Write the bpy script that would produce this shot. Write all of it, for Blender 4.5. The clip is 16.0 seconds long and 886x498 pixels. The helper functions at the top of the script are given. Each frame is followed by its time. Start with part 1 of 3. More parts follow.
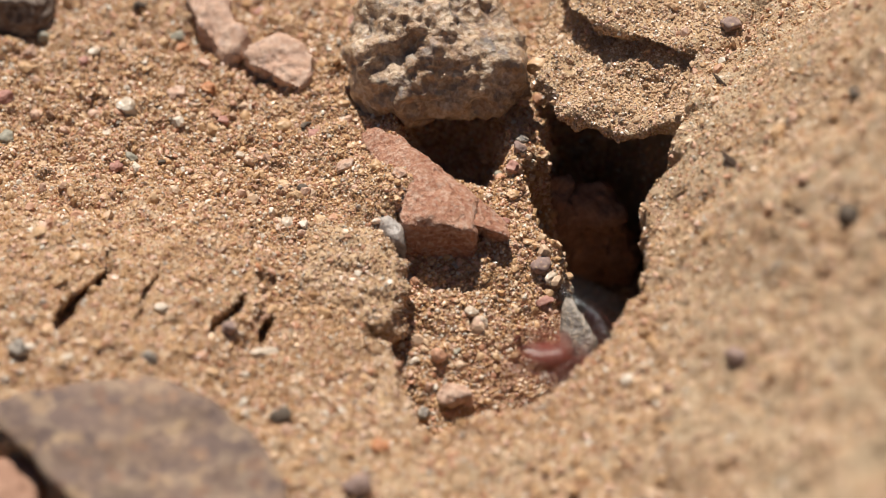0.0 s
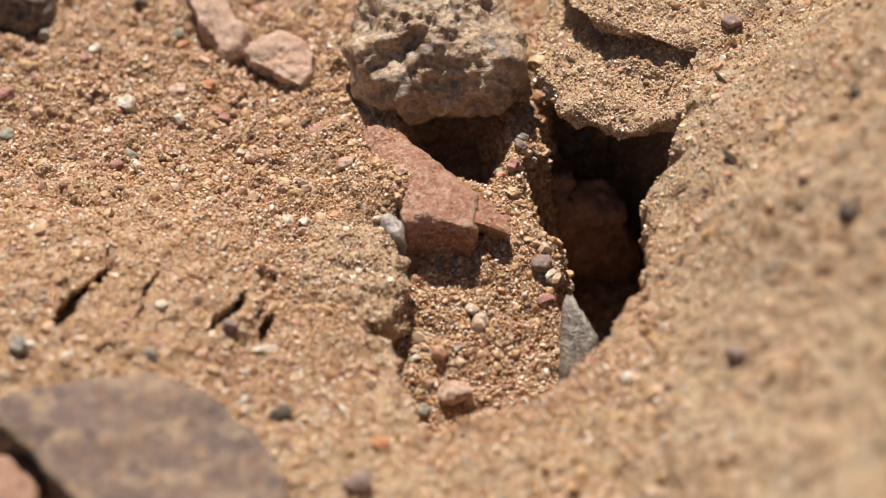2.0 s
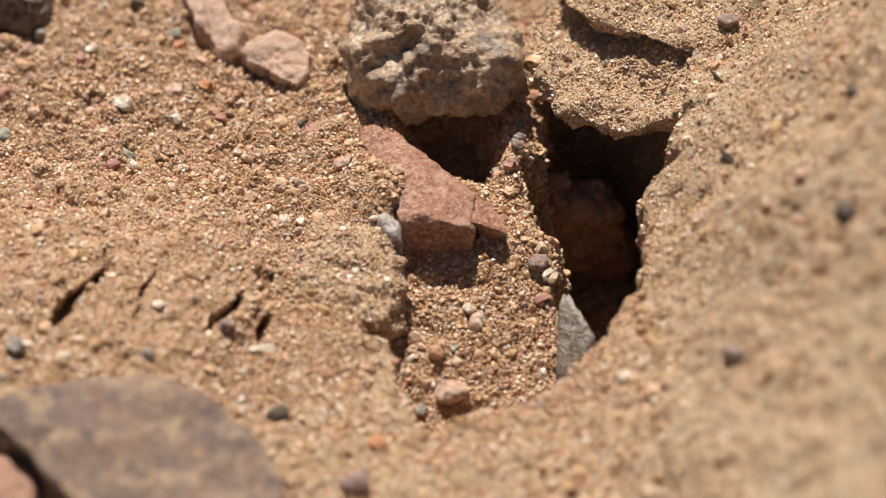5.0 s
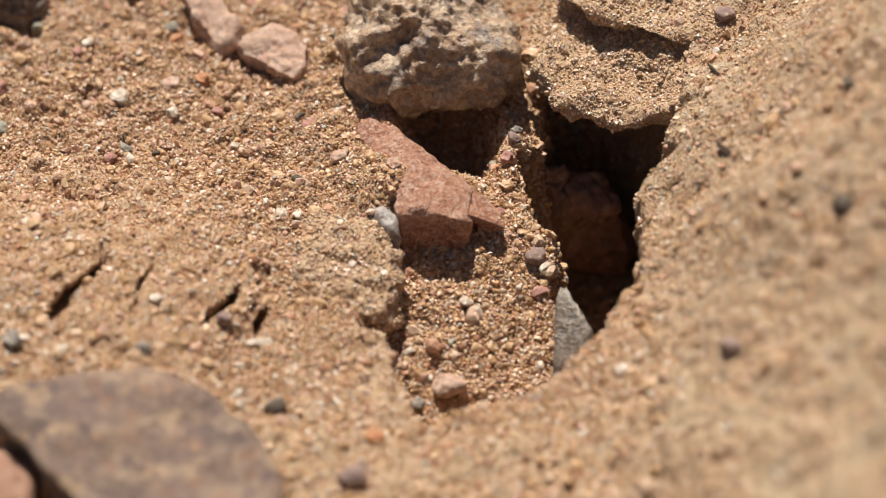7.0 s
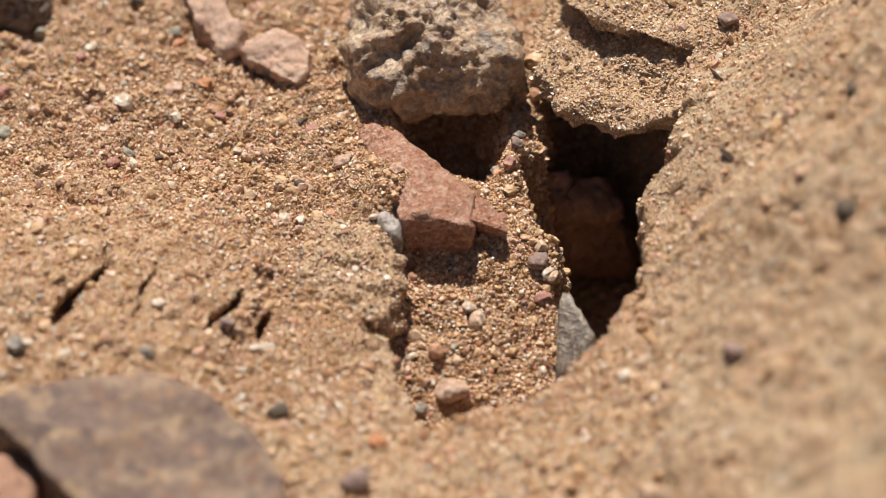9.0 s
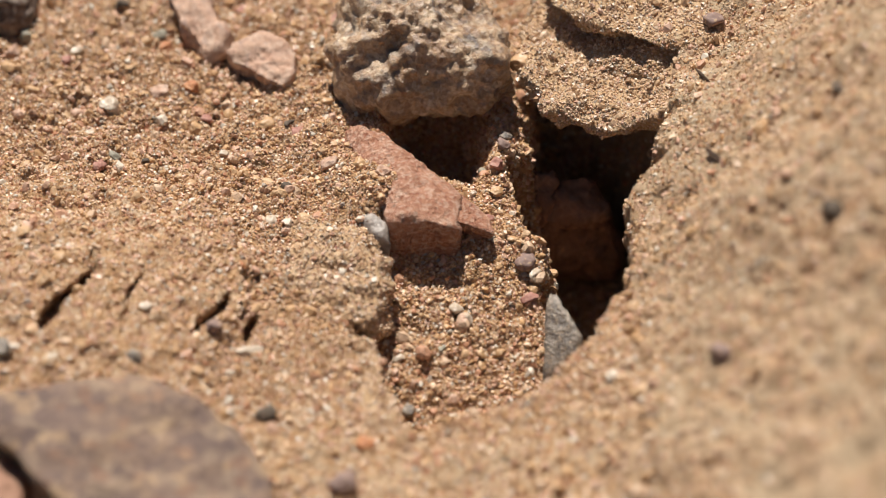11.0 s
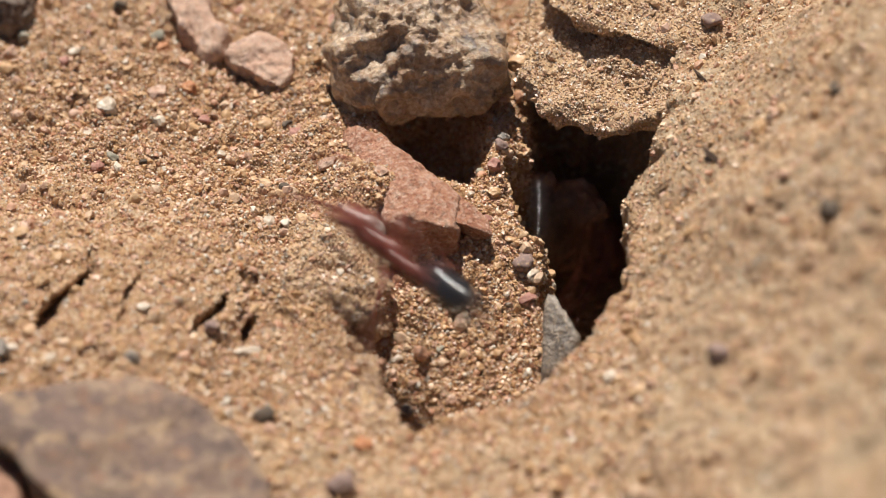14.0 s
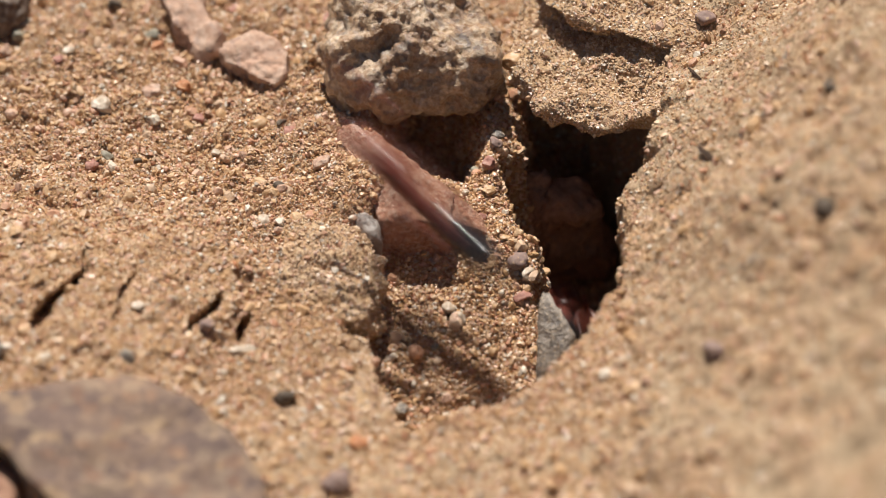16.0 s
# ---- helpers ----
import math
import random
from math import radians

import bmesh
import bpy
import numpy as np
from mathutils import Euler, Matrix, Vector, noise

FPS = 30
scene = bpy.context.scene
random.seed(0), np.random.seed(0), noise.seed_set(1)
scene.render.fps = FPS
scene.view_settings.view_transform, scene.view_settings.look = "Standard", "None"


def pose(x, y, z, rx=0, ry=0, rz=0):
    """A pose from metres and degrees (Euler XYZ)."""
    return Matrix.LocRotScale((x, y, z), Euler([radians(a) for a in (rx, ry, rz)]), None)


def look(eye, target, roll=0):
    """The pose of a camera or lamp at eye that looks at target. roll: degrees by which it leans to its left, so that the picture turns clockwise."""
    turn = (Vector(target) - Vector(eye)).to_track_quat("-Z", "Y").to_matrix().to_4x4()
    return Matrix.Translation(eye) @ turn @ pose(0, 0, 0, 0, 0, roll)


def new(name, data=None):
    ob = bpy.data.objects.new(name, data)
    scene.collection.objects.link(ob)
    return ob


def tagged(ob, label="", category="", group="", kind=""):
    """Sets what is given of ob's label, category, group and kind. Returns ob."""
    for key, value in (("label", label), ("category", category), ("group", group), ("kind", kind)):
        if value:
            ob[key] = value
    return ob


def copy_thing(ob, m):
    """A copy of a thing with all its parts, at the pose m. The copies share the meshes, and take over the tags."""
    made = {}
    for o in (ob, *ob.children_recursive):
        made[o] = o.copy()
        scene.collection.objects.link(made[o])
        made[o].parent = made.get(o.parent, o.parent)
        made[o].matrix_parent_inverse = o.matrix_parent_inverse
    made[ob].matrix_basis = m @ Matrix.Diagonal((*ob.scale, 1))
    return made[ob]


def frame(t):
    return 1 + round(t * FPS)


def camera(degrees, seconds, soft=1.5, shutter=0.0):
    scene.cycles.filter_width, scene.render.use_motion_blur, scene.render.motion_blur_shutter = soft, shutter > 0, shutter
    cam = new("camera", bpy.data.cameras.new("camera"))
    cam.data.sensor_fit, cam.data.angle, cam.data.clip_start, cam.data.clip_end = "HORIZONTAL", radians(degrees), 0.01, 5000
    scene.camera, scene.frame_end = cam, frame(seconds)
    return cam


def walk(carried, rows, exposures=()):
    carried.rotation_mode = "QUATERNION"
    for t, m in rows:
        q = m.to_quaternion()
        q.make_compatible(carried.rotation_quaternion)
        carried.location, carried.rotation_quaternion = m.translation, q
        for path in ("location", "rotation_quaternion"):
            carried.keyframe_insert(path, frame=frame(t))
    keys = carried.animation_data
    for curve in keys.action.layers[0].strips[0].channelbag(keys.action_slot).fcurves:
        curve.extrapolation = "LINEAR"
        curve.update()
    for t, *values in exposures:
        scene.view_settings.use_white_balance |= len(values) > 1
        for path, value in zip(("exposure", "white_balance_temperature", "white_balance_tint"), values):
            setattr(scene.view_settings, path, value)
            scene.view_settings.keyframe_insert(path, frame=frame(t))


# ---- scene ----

# Everything below is laid out in millimetres and brought to metres by MM.
MM = 0.001
PITCH, REACH = 42.0, 161.6          # the camera looks down by PITCH on the origin, REACH mm away

cam = camera(20.0, 16.0, 1.0, 0.9)
cam.data.dof.use_dof = True
cam.data.dof.focus_distance = (REACH + 4.4) * MM
cam.data.dof.aperture_fstop = 25.0
EYE = (0.0, -REACH * math.cos(radians(PITCH)) * MM, REACH * math.sin(radians(PITCH)) * MM)
# seconds, degrees turned to the left, degrees tilted up
PATH = [
    (0, 0.000, 0.058),
    (0.5, 0.026, 0.000),
    (1, 0.052, -0.058),
    (1.5, 0.017, 0.022),
    (2, 0.017, 0.000),
    (2.5, 0.000, 0.000),
    (3, -0.061, -0.043),
    (3.5, -0.077, 0.000),
    (4, -0.026, 0.000),
    (4.2, -0.039, 0.006),
    (6.3, -0.142, -0.116),
    (6.5, -0.161, -0.142),
    (7, -0.168, -0.161),
    (7.5, -0.245, -0.090),
    (8, -0.238, -0.090),
    (8.1, -0.238, -0.090),
    (8.2, -0.070, -0.065),
    (10.3, -0.271, -0.039),
    (10.5, -0.354, -0.103),
    (11, -0.483, -0.006),
    (11.5, -0.593, -0.026),
    (12, -0.645, -0.026),
    (12.5, -0.606, -0.064),
    (13, -0.586, -0.022),
    (13.5, -0.561, 0.032),
    (14, -0.548, 0.006),
    (14.5, -0.567, -0.039),
    (15, -0.612, -0.039),
    (15.5, -0.619, -0.026),
    (16, -0.709, -0.032),
]
walk(cam, [(t, pose(*EYE, 90 - PITCH + up, 0, left)) for t, left, up in PATH], [(0, 0.48)])

# ---- sun and sky ----
SUN_HEIGHT, SUN_SIDE = 63.0, -14.0    # degrees above the ground; degrees from straight ahead to the right
world = bpy.data.worlds.new("sky")
scene.world = world
world.use_nodes = True
sky = world.node_tree.nodes.new("ShaderNodeTexSky")
sky.sky_type, sky.sun_disc = "NISHITA", False
sky.sun_elevation, sky.sun_rotation = radians(SUN_HEIGHT), radians(SUN_SIDE)
world.node_tree.links.new(sky.outputs[0], world.node_tree.nodes["Background"].inputs[0])
world.node_tree.nodes["Background"].inputs[1].default_value = 0.03
sun = new("sun", bpy.data.lights.new("sun", "SUN"))
sun.data.energy, sun.data.angle, sun.data.color = 5.0, radians(0.53), (1.0, 0.945, 0.86)
_e, _a = radians(SUN_HEIGHT), radians(SUN_SIDE)
sun.matrix_world = look((2 * math.cos(_e) * math.sin(_a), 2 * math.cos(_e) * math.cos(_a), 2 * math.sin(_e)), (0, 0, 0))

# ---- numbers: noise and terrain ----


def lattice(ix, iy, iz, seed):
    h = (ix.astype(np.int64) * 374761393 + iy.astype(np.int64) * 668265263 + iz.astype(np.int64) * 1274126177 + seed * 974711) & 0xFFFFFFFF
    h = ((h ^ (h >> 13)) * 1274126177) & 0xFFFFFFFF
    h = ((h ^ (h >> 16)) * 2246822519) & 0xFFFFFFFF
    return ((h ^ (h >> 15)) & 0xFFFFFF) / float(0xFFFFFF) * 2 - 1


def soft_noise(p, seed=0):
    """Smooth value noise from -1 to 1 at the points p (n x 3)."""
    i = np.floor(p)
    f = p - i
    f = f * f * f * (f * (f * 6 - 15) + 10)
    i = i.astype(np.int64)
    total = 0
    for dx in (0, 1):
        wx = f[:, 0] if dx else 1 - f[:, 0]
        for dy in (0, 1):
            wy = f[:, 1] if dy else 1 - f[:, 1]
            for dz in (0, 1):
                wz = f[:, 2] if dz else 1 - f[:, 2]
                total = total + wx * wy * wz * lattice(i[:, 0] + dx, i[:, 1] + dy, i[:, 2] + dz, seed)
    return total


def layers(p, size, octaves=4, seed=0, gain=0.5):
    """Noise in octaves; size is that of the largest lumps, in the units of p."""
    total, a, s = 0, 1.0, 1.0 / size
    for k in range(octaves):
        total = total + a * soft_noise(p * s + 17.3 * k, seed + k)
        a, s = a * gain, s * 2.03
    return total


def ramp(v, lo, hi):
    u = np.clip((v - lo) / (hi - lo), 0, 1)
    return u * u * (3 - 2 * u)


def inside(x, y, corners):
    """Distance from the outline, positive inside it."""
    best, odd = np.full(x.shape, 1e9), np.zeros(x.shape, bool)
    for (ax, ay), (bx, by) in zip(corners, corners[1:] + corners[:1]):
        ex, ey = bx - ax, by - ay
        u = np.clip(((x - ax) * ex + (y - ay) * ey) / (ex * ex + ey * ey), 0, 1)
        best = np.minimum(best, np.hypot(x - ax - u * ex, y - ay - u * ey))
        cross = (ay > y) != (by > y)
        odd ^= cross & (x < ax + (y - ay) / (by - ay if by != ay else 1e-9) * ex)
    return np.where(odd, best, -best)


def groove(x, y, a, b, width, depth):
    """A crack from a to b, widest in its middle, with steep sides."""
    ex, ey = b[0] - a[0], b[1] - a[1]
    u = np.clip(((x - a[0]) * ex + (y - a[1]) * ey) / (ex * ex + ey * ey), 0, 1)
    d = np.hypot(x - a[0] - u * ex, y - a[1] - u * ey)
    taper = np.clip(1 - (2 * u - 1) ** 2, 0.02, 1) ** 0.6
    return -depth * taper ** 0.5 * (1 - ramp(d / (width * taper), 0.5, 1.05))


def cracks_at(x, y, wob):
    return (groove(x + 0.5 * wob, y, (-20.9, -2.4), (-21.5, -6.0), 0.3, 1.6) + groove(x + 0.5 * wob, y, (-21.1, -4.0), (-23.7, -10.4), 0.62, 2.1) + groove(x + 0.4 * wob, y, (-17.9, -4.2), (-18.9, -9.1), 0.2, 0.8)
            + groove(x + 0.5 * wob, y, (-12.6, -5.3), (-14.2, -9.5), 0.48, 1.9) + groove(x + 0.4 * wob, y, (-11.0, -6.0), (-11.6, -8.8), 0.5, 1.8))


PIT = [(-3.4, -15.4), (-4.6, -10.8), (-5.0, -7.6), (-4.6, -5.8), (-4.2, -1.9), (-3.9, 0.6), (-2.4, 2.4), (-1.8, 5.8), (-3.1, 9.6), (-3.0, 13.5),
       (6.0, 15.5), (7.0, 20.0), (15.0, 20.0), (16.4, 12.0), (14.9, 5.6), (14.5, 3.1), (13.6, 2.8), (13.1, 2.2), (12.5, 1.2), (12.6, -1.9), (12.4, -4.3), (11.9, -6.0), (11.1, -7.2), (10.4, -9.0), (9.3, -10.7), (7.7, -12.3), (5.6, -13.7), (2.9, -15.0), (-0.5, -15.8)]
SHAFT = [(7.6, 14.5), (7.3, 10.0), (6.1, 9.3), (5.8, 7.0), (6.0, 5.2), (6.5, 3.2), (7.8, 2.9), (7.9, 1.6), (7.2, -0.4), (7.9, -1.2), (8.3, -4.5), (8.0, -9.0), (9.0, -9.6), (10.2, -8.2), (11.2, -6.4), (12.0, -4.3), (12.2, -1.9), (12.1, 1.0), (12.8, 2.7), (14.2, 3.6), (15.0, 8.0), (16.2, 12.0), (14.0, 18.0), (7.4, 18.0)]
HOLLOW = [(-3.0, 12.0), (-0.4, 8.4), (3.2, 6.9), (4.4, 9.2), (4.9, 12.5), (3.0, 17.0), (-3.0, 17.0)]
CAVITY = [(-27.5, -17.6), (-23.6, -20.0), (-19.0, -24.6), (-19.0, -29.0), (-24.0, -27.5), (-27.0, -22.6)]
CRUST = [(-40, 6.5), (-22.0, 6.5), (-14.0, 3.8), (-11.6, -1.0), (-10.9, -5.5), (-11.2, -8.3), (-13.5, -9.4), (-14.6, -13.0), (-16.0, -30.0), (-60, -30), (-60, 6)]


def ground_z(x, y):
    p = np.stack([x, y, np.zeros_like(x)], 1)
    lump = layers(p, 7.0, 3, 5)
    fine = layers(p, 1.4, 3, 11)
    # the plain to the left, its rise and the crust with its cracks
    rise = 1.7 * ramp(-x, 8, 20) * ramp(-y, -8, 3)
    wob = 0.9 * layers(p, 2.2, 3, 21)
    crust = 0.9 * ramp(inside(x, y, CRUST) + wob, -0.5, 0.5) * ramp(y, -16, -8)
    cracks = cracks_at(x, y, wob)
    plain = rise + crust + cracks + 0.35 * lump * ramp(x, -40, -6)
    # the mound to the right
    xr = np.maximum(x, 0)
    mound = np.where(xr < 12.3, 0.019 * xr * xr, 2.87 + (0.54 + 0.48 * (1 - 0.75 * ramp(y, 2, 13))) * (xr - 12.3))
    mound = 28 * np.tanh(mound / 28) + (0.6 * lump + 0.5 * np.minimum(layers(p, 2.8, 2, 15), 0.15)) * ramp(x, 6, 16) + 0.22 * np.clip(x - 16, 0, 30) * (1 - ramp(y, 7, 13))
    crest = -2.2 - (y - 1.5) * 0.25          # the sand banked against the wedge
    bank = 2.15 * np.exp(-(np.minimum(x - crest, 0) / 3.2) ** 2) * ramp(y, 0.3, 3.2) * (1 - 0.6 * ramp(y, 3.5, 9))
    outside_cavity = -5.0 * ramp(inside(x, y, CAVITY), -0.2, 1.0)
    bank = bank * (1 - ramp(x, -1.8, 0.3))
    clumps = 0.42 * layers(p, 2.4, 2, 61) * ramp(-x, 3, 7) * ramp(y, -4, 4) + 0.22 * np.minimum(layers(p, 4.5, 3, 65), 0.1) * ramp(-x, 3, 7)
    outside = clumps + plain + mound + bank + outside_cavity + (0.14 + 0.2 * ramp(y, 0, 10) * ramp(-x, 2, 8)) * fine
    far = np.hypot(x, y)
    outside = outside * (1 - ramp(far, 45, 400)) + 6 * layers(p, 300.0, 3, 31) * ramp(far, 80, 900)
    # the pit, its sloping floor and the shaft
    floor = -1.75 + 0.41 * (y + 1.0)
    floor = np.minimum(floor, -0.6) - 0.22 * np.maximum(x - 3, 0) * ramp(-y, -8, 0) + 0.25 * lump + 0.22 * fine
    floor = np.maximum(floor, -9) + 1.0 * np.exp(-((x - 5.2) / 1.1) ** 2) * ramp(y, 5, 9)
    floor = floor - 0.45 * ramp(y, -2.4, -0.4) * (1 - ramp(y, 2, 4)) * ramp(x, -3.2, -2.4) * (1 - ramp(x, 1.6, 2.8))   # the sand is scoured out under the wedge
    edge = inside(x, y, PIT) + 0.55 * layers(p, 2.6, 4, 41)
    z = outside + (floor - outside) * ramp(edge, -0.25, 0.75)
    z = z - 5.0 * ramp(inside(x, y, HOLLOW) + 0.4 * layers(p, 1.6, 3, 47), -0.2, 1.8)
    shaft = inside(x, y, SHAFT) + 0.5 * layers(p, 2.0, 3, 51)
    return z - (14 + z) * ramp(shaft, -0.6, 1.6)

# ---- materials ----
DRY = (0.765, 0.742, 0.725)          # how light the dry minerals below are against the listed tints


def material(name, stops, grain=0.5, relief=0.3, rough=0.85, spots=None, blotch=4.0, island=0.0, ramp_mode="LINEAR", spec=0.25, crystals=None, dust=None):
    """Mottled mineral or skin: stops are (position, colour); grain and blotch are sizes in mm; island: how far each piece varies."""
    m = bpy.data.materials.new(name)
    m.use_nodes = True
    n, l = m.node_tree.nodes, m.node_tree.links
    bsdf = n["Principled BSDF"]
    bsdf.inputs["Roughness"].default_value = rough
    bsdf.inputs["Specular IOR Level"].default_value = spec
    tc = n.new("ShaderNodeTexCoord")

    def tex(size, detail=4.0, r=0.6):
        t = n.new("ShaderNodeTexNoise")
        t.inputs["Scale"].default_value = 1 / (size * MM)
        t.inputs["Detail"].default_value = detail
        t.inputs["Roughness"].default_value = r
        l.new(tc.outputs["Object"], t.inputs["Vector"])
        return t

    def mathn(op, a, b):
        k = n.new("ShaderNodeMath")
        k.operation = op
        for s, v in zip(k.inputs, (a, b)):
            if isinstance(v, (int, float)):
                s.default_value = v
            else:
                l.new(v, s)
        return k.outputs[0]

    big, small = tex(blotch), tex(grain, 5.0, 0.7)
    value = mathn("ADD", mathn("MULTIPLY", big.outputs["Fac"], 0.5), mathn("MULTIPLY", small.outputs["Fac"], 0.5))
    value = mathn("ADD", mathn("MULTIPLY", mathn("SUBTRACT", value, 0.5), 2.2), 0.5)
    if island:
        geo = n.new("ShaderNodeNewGeometry")
        value = mathn("ADD", mathn("MULTIPLY", value, 1 - island), mathn("MULTIPLY", geo.outputs["Random Per Island"], island))
    cr = n.new("ShaderNodeValToRGB")
    cr.color_ramp.interpolation = ramp_mode
    while len(cr.color_ramp.elements) < len(stops):
        cr.color_ramp.elements.new(0.5)
    for el, (pos, col) in zip(cr.color_ramp.elements, stops):
        el.position, el.color = pos, (*(c * d for c, d in zip(col, DRY)), 1)
    l.new(value, cr.inputs[0])
    colour = cr.outputs[0]
    if spots:
        size, amount, col = spots
        v = tex(size, 2.0, 0.5)
        hit = n.new("ShaderNodeMapRange")
        hit.inputs["From Min"].default_value, hit.inputs["From Max"].default_value = 1 - amount, 1 - amount + 0.06
        l.new(v.outputs["Fac"], hit.inputs["Value"])
        mix = n.new("ShaderNodeMix")
        mix.data_type = "RGBA"
        l.new(hit.outputs[0], mix.inputs[0])
        l.new(colour, mix.inputs[6])
        mix.inputs[7].default_value = (*(c * d for c, d in zip(col, DRY)), 1)
        colour = mix.outputs[2]
    facet = None
    if crystals:
        size, amount, shades = crystals
        vor = n.new("ShaderNodeTexVoronoi")
        vor.inputs["Scale"].default_value = 1 / (size * MM)
        warp = n.new("ShaderNodeVectorMath")
        warp.operation = "MULTIPLY_ADD"
        l.new(tex(size * 1.5, 3.0).outputs["Color"], warp.inputs[0])
        warp.inputs[1].default_value = (size * MM,) * 3
        l.new(tc.outputs["Object"], warp.inputs[2])
        l.new(warp.outputs[0], vor.inputs["Vector"])
        facet = vor.outputs["Distance"]
        pick = n.new("ShaderNodeValToRGB")
        pick.color_ramp.interpolation = "CONSTANT"
        while len(pick.color_ramp.elements) < len(shades):
            pick.color_ramp.elements.new(0.5)
        for k, (el, col) in enumerate(zip(pick.color_ramp.elements, shades)):
            el.position, el.color = k / len(shades), (*(c * d for c, d in zip(col, DRY)), 1)
        l.new(vor.outputs["Color"], pick.inputs[0])
        mix = n.new("ShaderNodeMix")
        mix.data_type = "RGBA"
        mix.inputs[0].default_value = amount
        l.new(colour, mix.inputs[6])
        l.new(pick.outputs[0], mix.inputs[7])
        colour = mix.outputs[2]
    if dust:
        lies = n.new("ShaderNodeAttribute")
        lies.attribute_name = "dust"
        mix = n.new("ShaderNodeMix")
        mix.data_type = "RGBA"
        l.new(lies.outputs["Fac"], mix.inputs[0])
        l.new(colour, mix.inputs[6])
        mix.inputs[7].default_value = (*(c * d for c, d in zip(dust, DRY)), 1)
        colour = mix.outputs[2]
    l.new(colour, bsdf.inputs["Base Color"])
    if relief:
        bump = n.new("ShaderNodeBump")
        bump.inputs["Strength"].default_value = 0.8
        bump.inputs["Distance"].default_value = relief * MM
        height = mathn("ADD", small.outputs["Fac"], mathn("MULTIPLY", tex(grain * 0.35, 3.0).outputs["Fac"], 0.5))
        if facet:
            height = mathn("ADD", height, mathn("MULTIPLY", facet, 0.5))
        l.new(height, bump.inputs["Height"])
        l.new(bump.outputs[0], bsdf.inputs["Normal"])
    return m


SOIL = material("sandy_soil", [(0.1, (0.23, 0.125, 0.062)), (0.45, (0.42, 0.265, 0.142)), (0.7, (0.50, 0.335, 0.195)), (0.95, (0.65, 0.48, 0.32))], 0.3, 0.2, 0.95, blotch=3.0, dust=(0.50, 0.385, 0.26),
                crystals=(0.42, 0.6, [(0.52, 0.30, 0.14), (0.64, 0.43, 0.25), (0.40, 0.21, 0.115), (0.74, 0.58, 0.42), (0.56, 0.35, 0.19), (0.66, 0.41, 0.30), (0.46, 0.29, 0.17), (0.70, 0.52, 0.34)]))
GRAIN = material("sand_grain", [(0.0, (0.36, 0.20, 0.12)), (0.05, (0.60, 0.365, 0.185)), (0.30, (0.70, 0.465, 0.265)), (0.50, (0.60, 0.315, 0.19)),
                                (0.60, (0.77, 0.565, 0.38)), (0.78, (0.73, 0.47, 0.345)), (0.90, (0.81, 0.74, 0.63)), (0.97, (0.50, 0.43, 0.36))],
                 0.15, 0.02, 0.34, island=1.0, ramp_mode="CONSTANT", blotch=1.0, spec=0.5)
PALE_GRAIN = material("pale_sand_grain", [(0.0, (0.40, 0.27, 0.17)), (0.06, (0.61, 0.41, 0.25)), (0.34, (0.70, 0.50, 0.325)), (0.56, (0.60, 0.365, 0.25)),
                                          (0.64, (0.77, 0.59, 0.43)), (0.82, (0.72, 0.50, 0.39)), (0.91, (0.82, 0.76, 0.66)), (0.97, (0.50, 0.44, 0.37))],
                      0.15, 0.02, 0.34, island=1.0, ramp_mode="CONSTANT", blotch=1.0, spec=0.5)
GRIT = material("coarse_grit", [(0.0, (0.42, 0.26, 0.17)), (0.06, (0.60, 0.38, 0.20)), (0.30, (0.68, 0.46, 0.27)), (0.50, (0.60, 0.34, 0.22)),
                               (0.62, (0.72, 0.52, 0.36)), (0.78, (0.68, 0.45, 0.33)), (0.92, (0.78, 0.69, 0.57)), (0.98, (0.48, 0.40, 0.33))],
                0.2, 0.05, 0.42, island=0.94, ramp_mode="CONSTANT", blotch=1.0, spec=0.45)
PINK = material("pink_granite", [(0.1, (0.25, 0.10, 0.06)), (0.4, (0.52, 0.25, 0.16)), (0.65, (0.65, 0.37, 0.255)), (0.95, (0.86, 0.68, 0.56))], 0.2, 0.3, 0.32, (0.5, 0.40, (0.36, 0.145, 0.085)), 2.2, spec=0.45,
                crystals=(0.22, 0.34, [(0.68, 0.39, 0.27), (0.46, 0.19, 0.12), (0.86, 0.69, 0.57), (0.60, 0.32, 0.20), (0.34, 0.15, 0.095)]))
PALE_PINK = material("pale_pink_stone", [(0.1, (0.40, 0.225, 0.16)), (0.5, (0.60, 0.40, 0.295)), (0.9, (0.70, 0.53, 0.42))], 0.4, 0.14, 0.75, (0.7, 0.40, (0.40, 0.27, 0.22)), 2.0,
                     crystals=(0.4, 0.3, [(0.64, 0.45, 0.34), (0.50, 0.31, 0.22), (0.72, 0.58, 0.48), (0.36, 0.26, 0.22)]))
BOULDER = material("mottled_boulder", [(0.0, (0.07, 0.042, 0.027)), (0.28, (0.26, 0.15, 0.085)), (0.44, (0.42, 0.27, 0.165)), (0.6, (0.60, 0.43, 0.29)), (0.8, (0.86, 0.73, 0.57))], 0.4, 0.2, 0.3, (1.6, 0.43, (0.235, 0.185, 0.155)), 2.6, spec=0.5,
                   crystals=(0.34, 0.34, [(0.74, 0.58, 0.40), (0.48, 0.29, 0.155), (0.24, 0.15, 0.095), (0.64, 0.49, 0.32), (0.35, 0.31, 0.30), (0.82, 0.71, 0.55), (0.42, 0.27, 0.16)]))
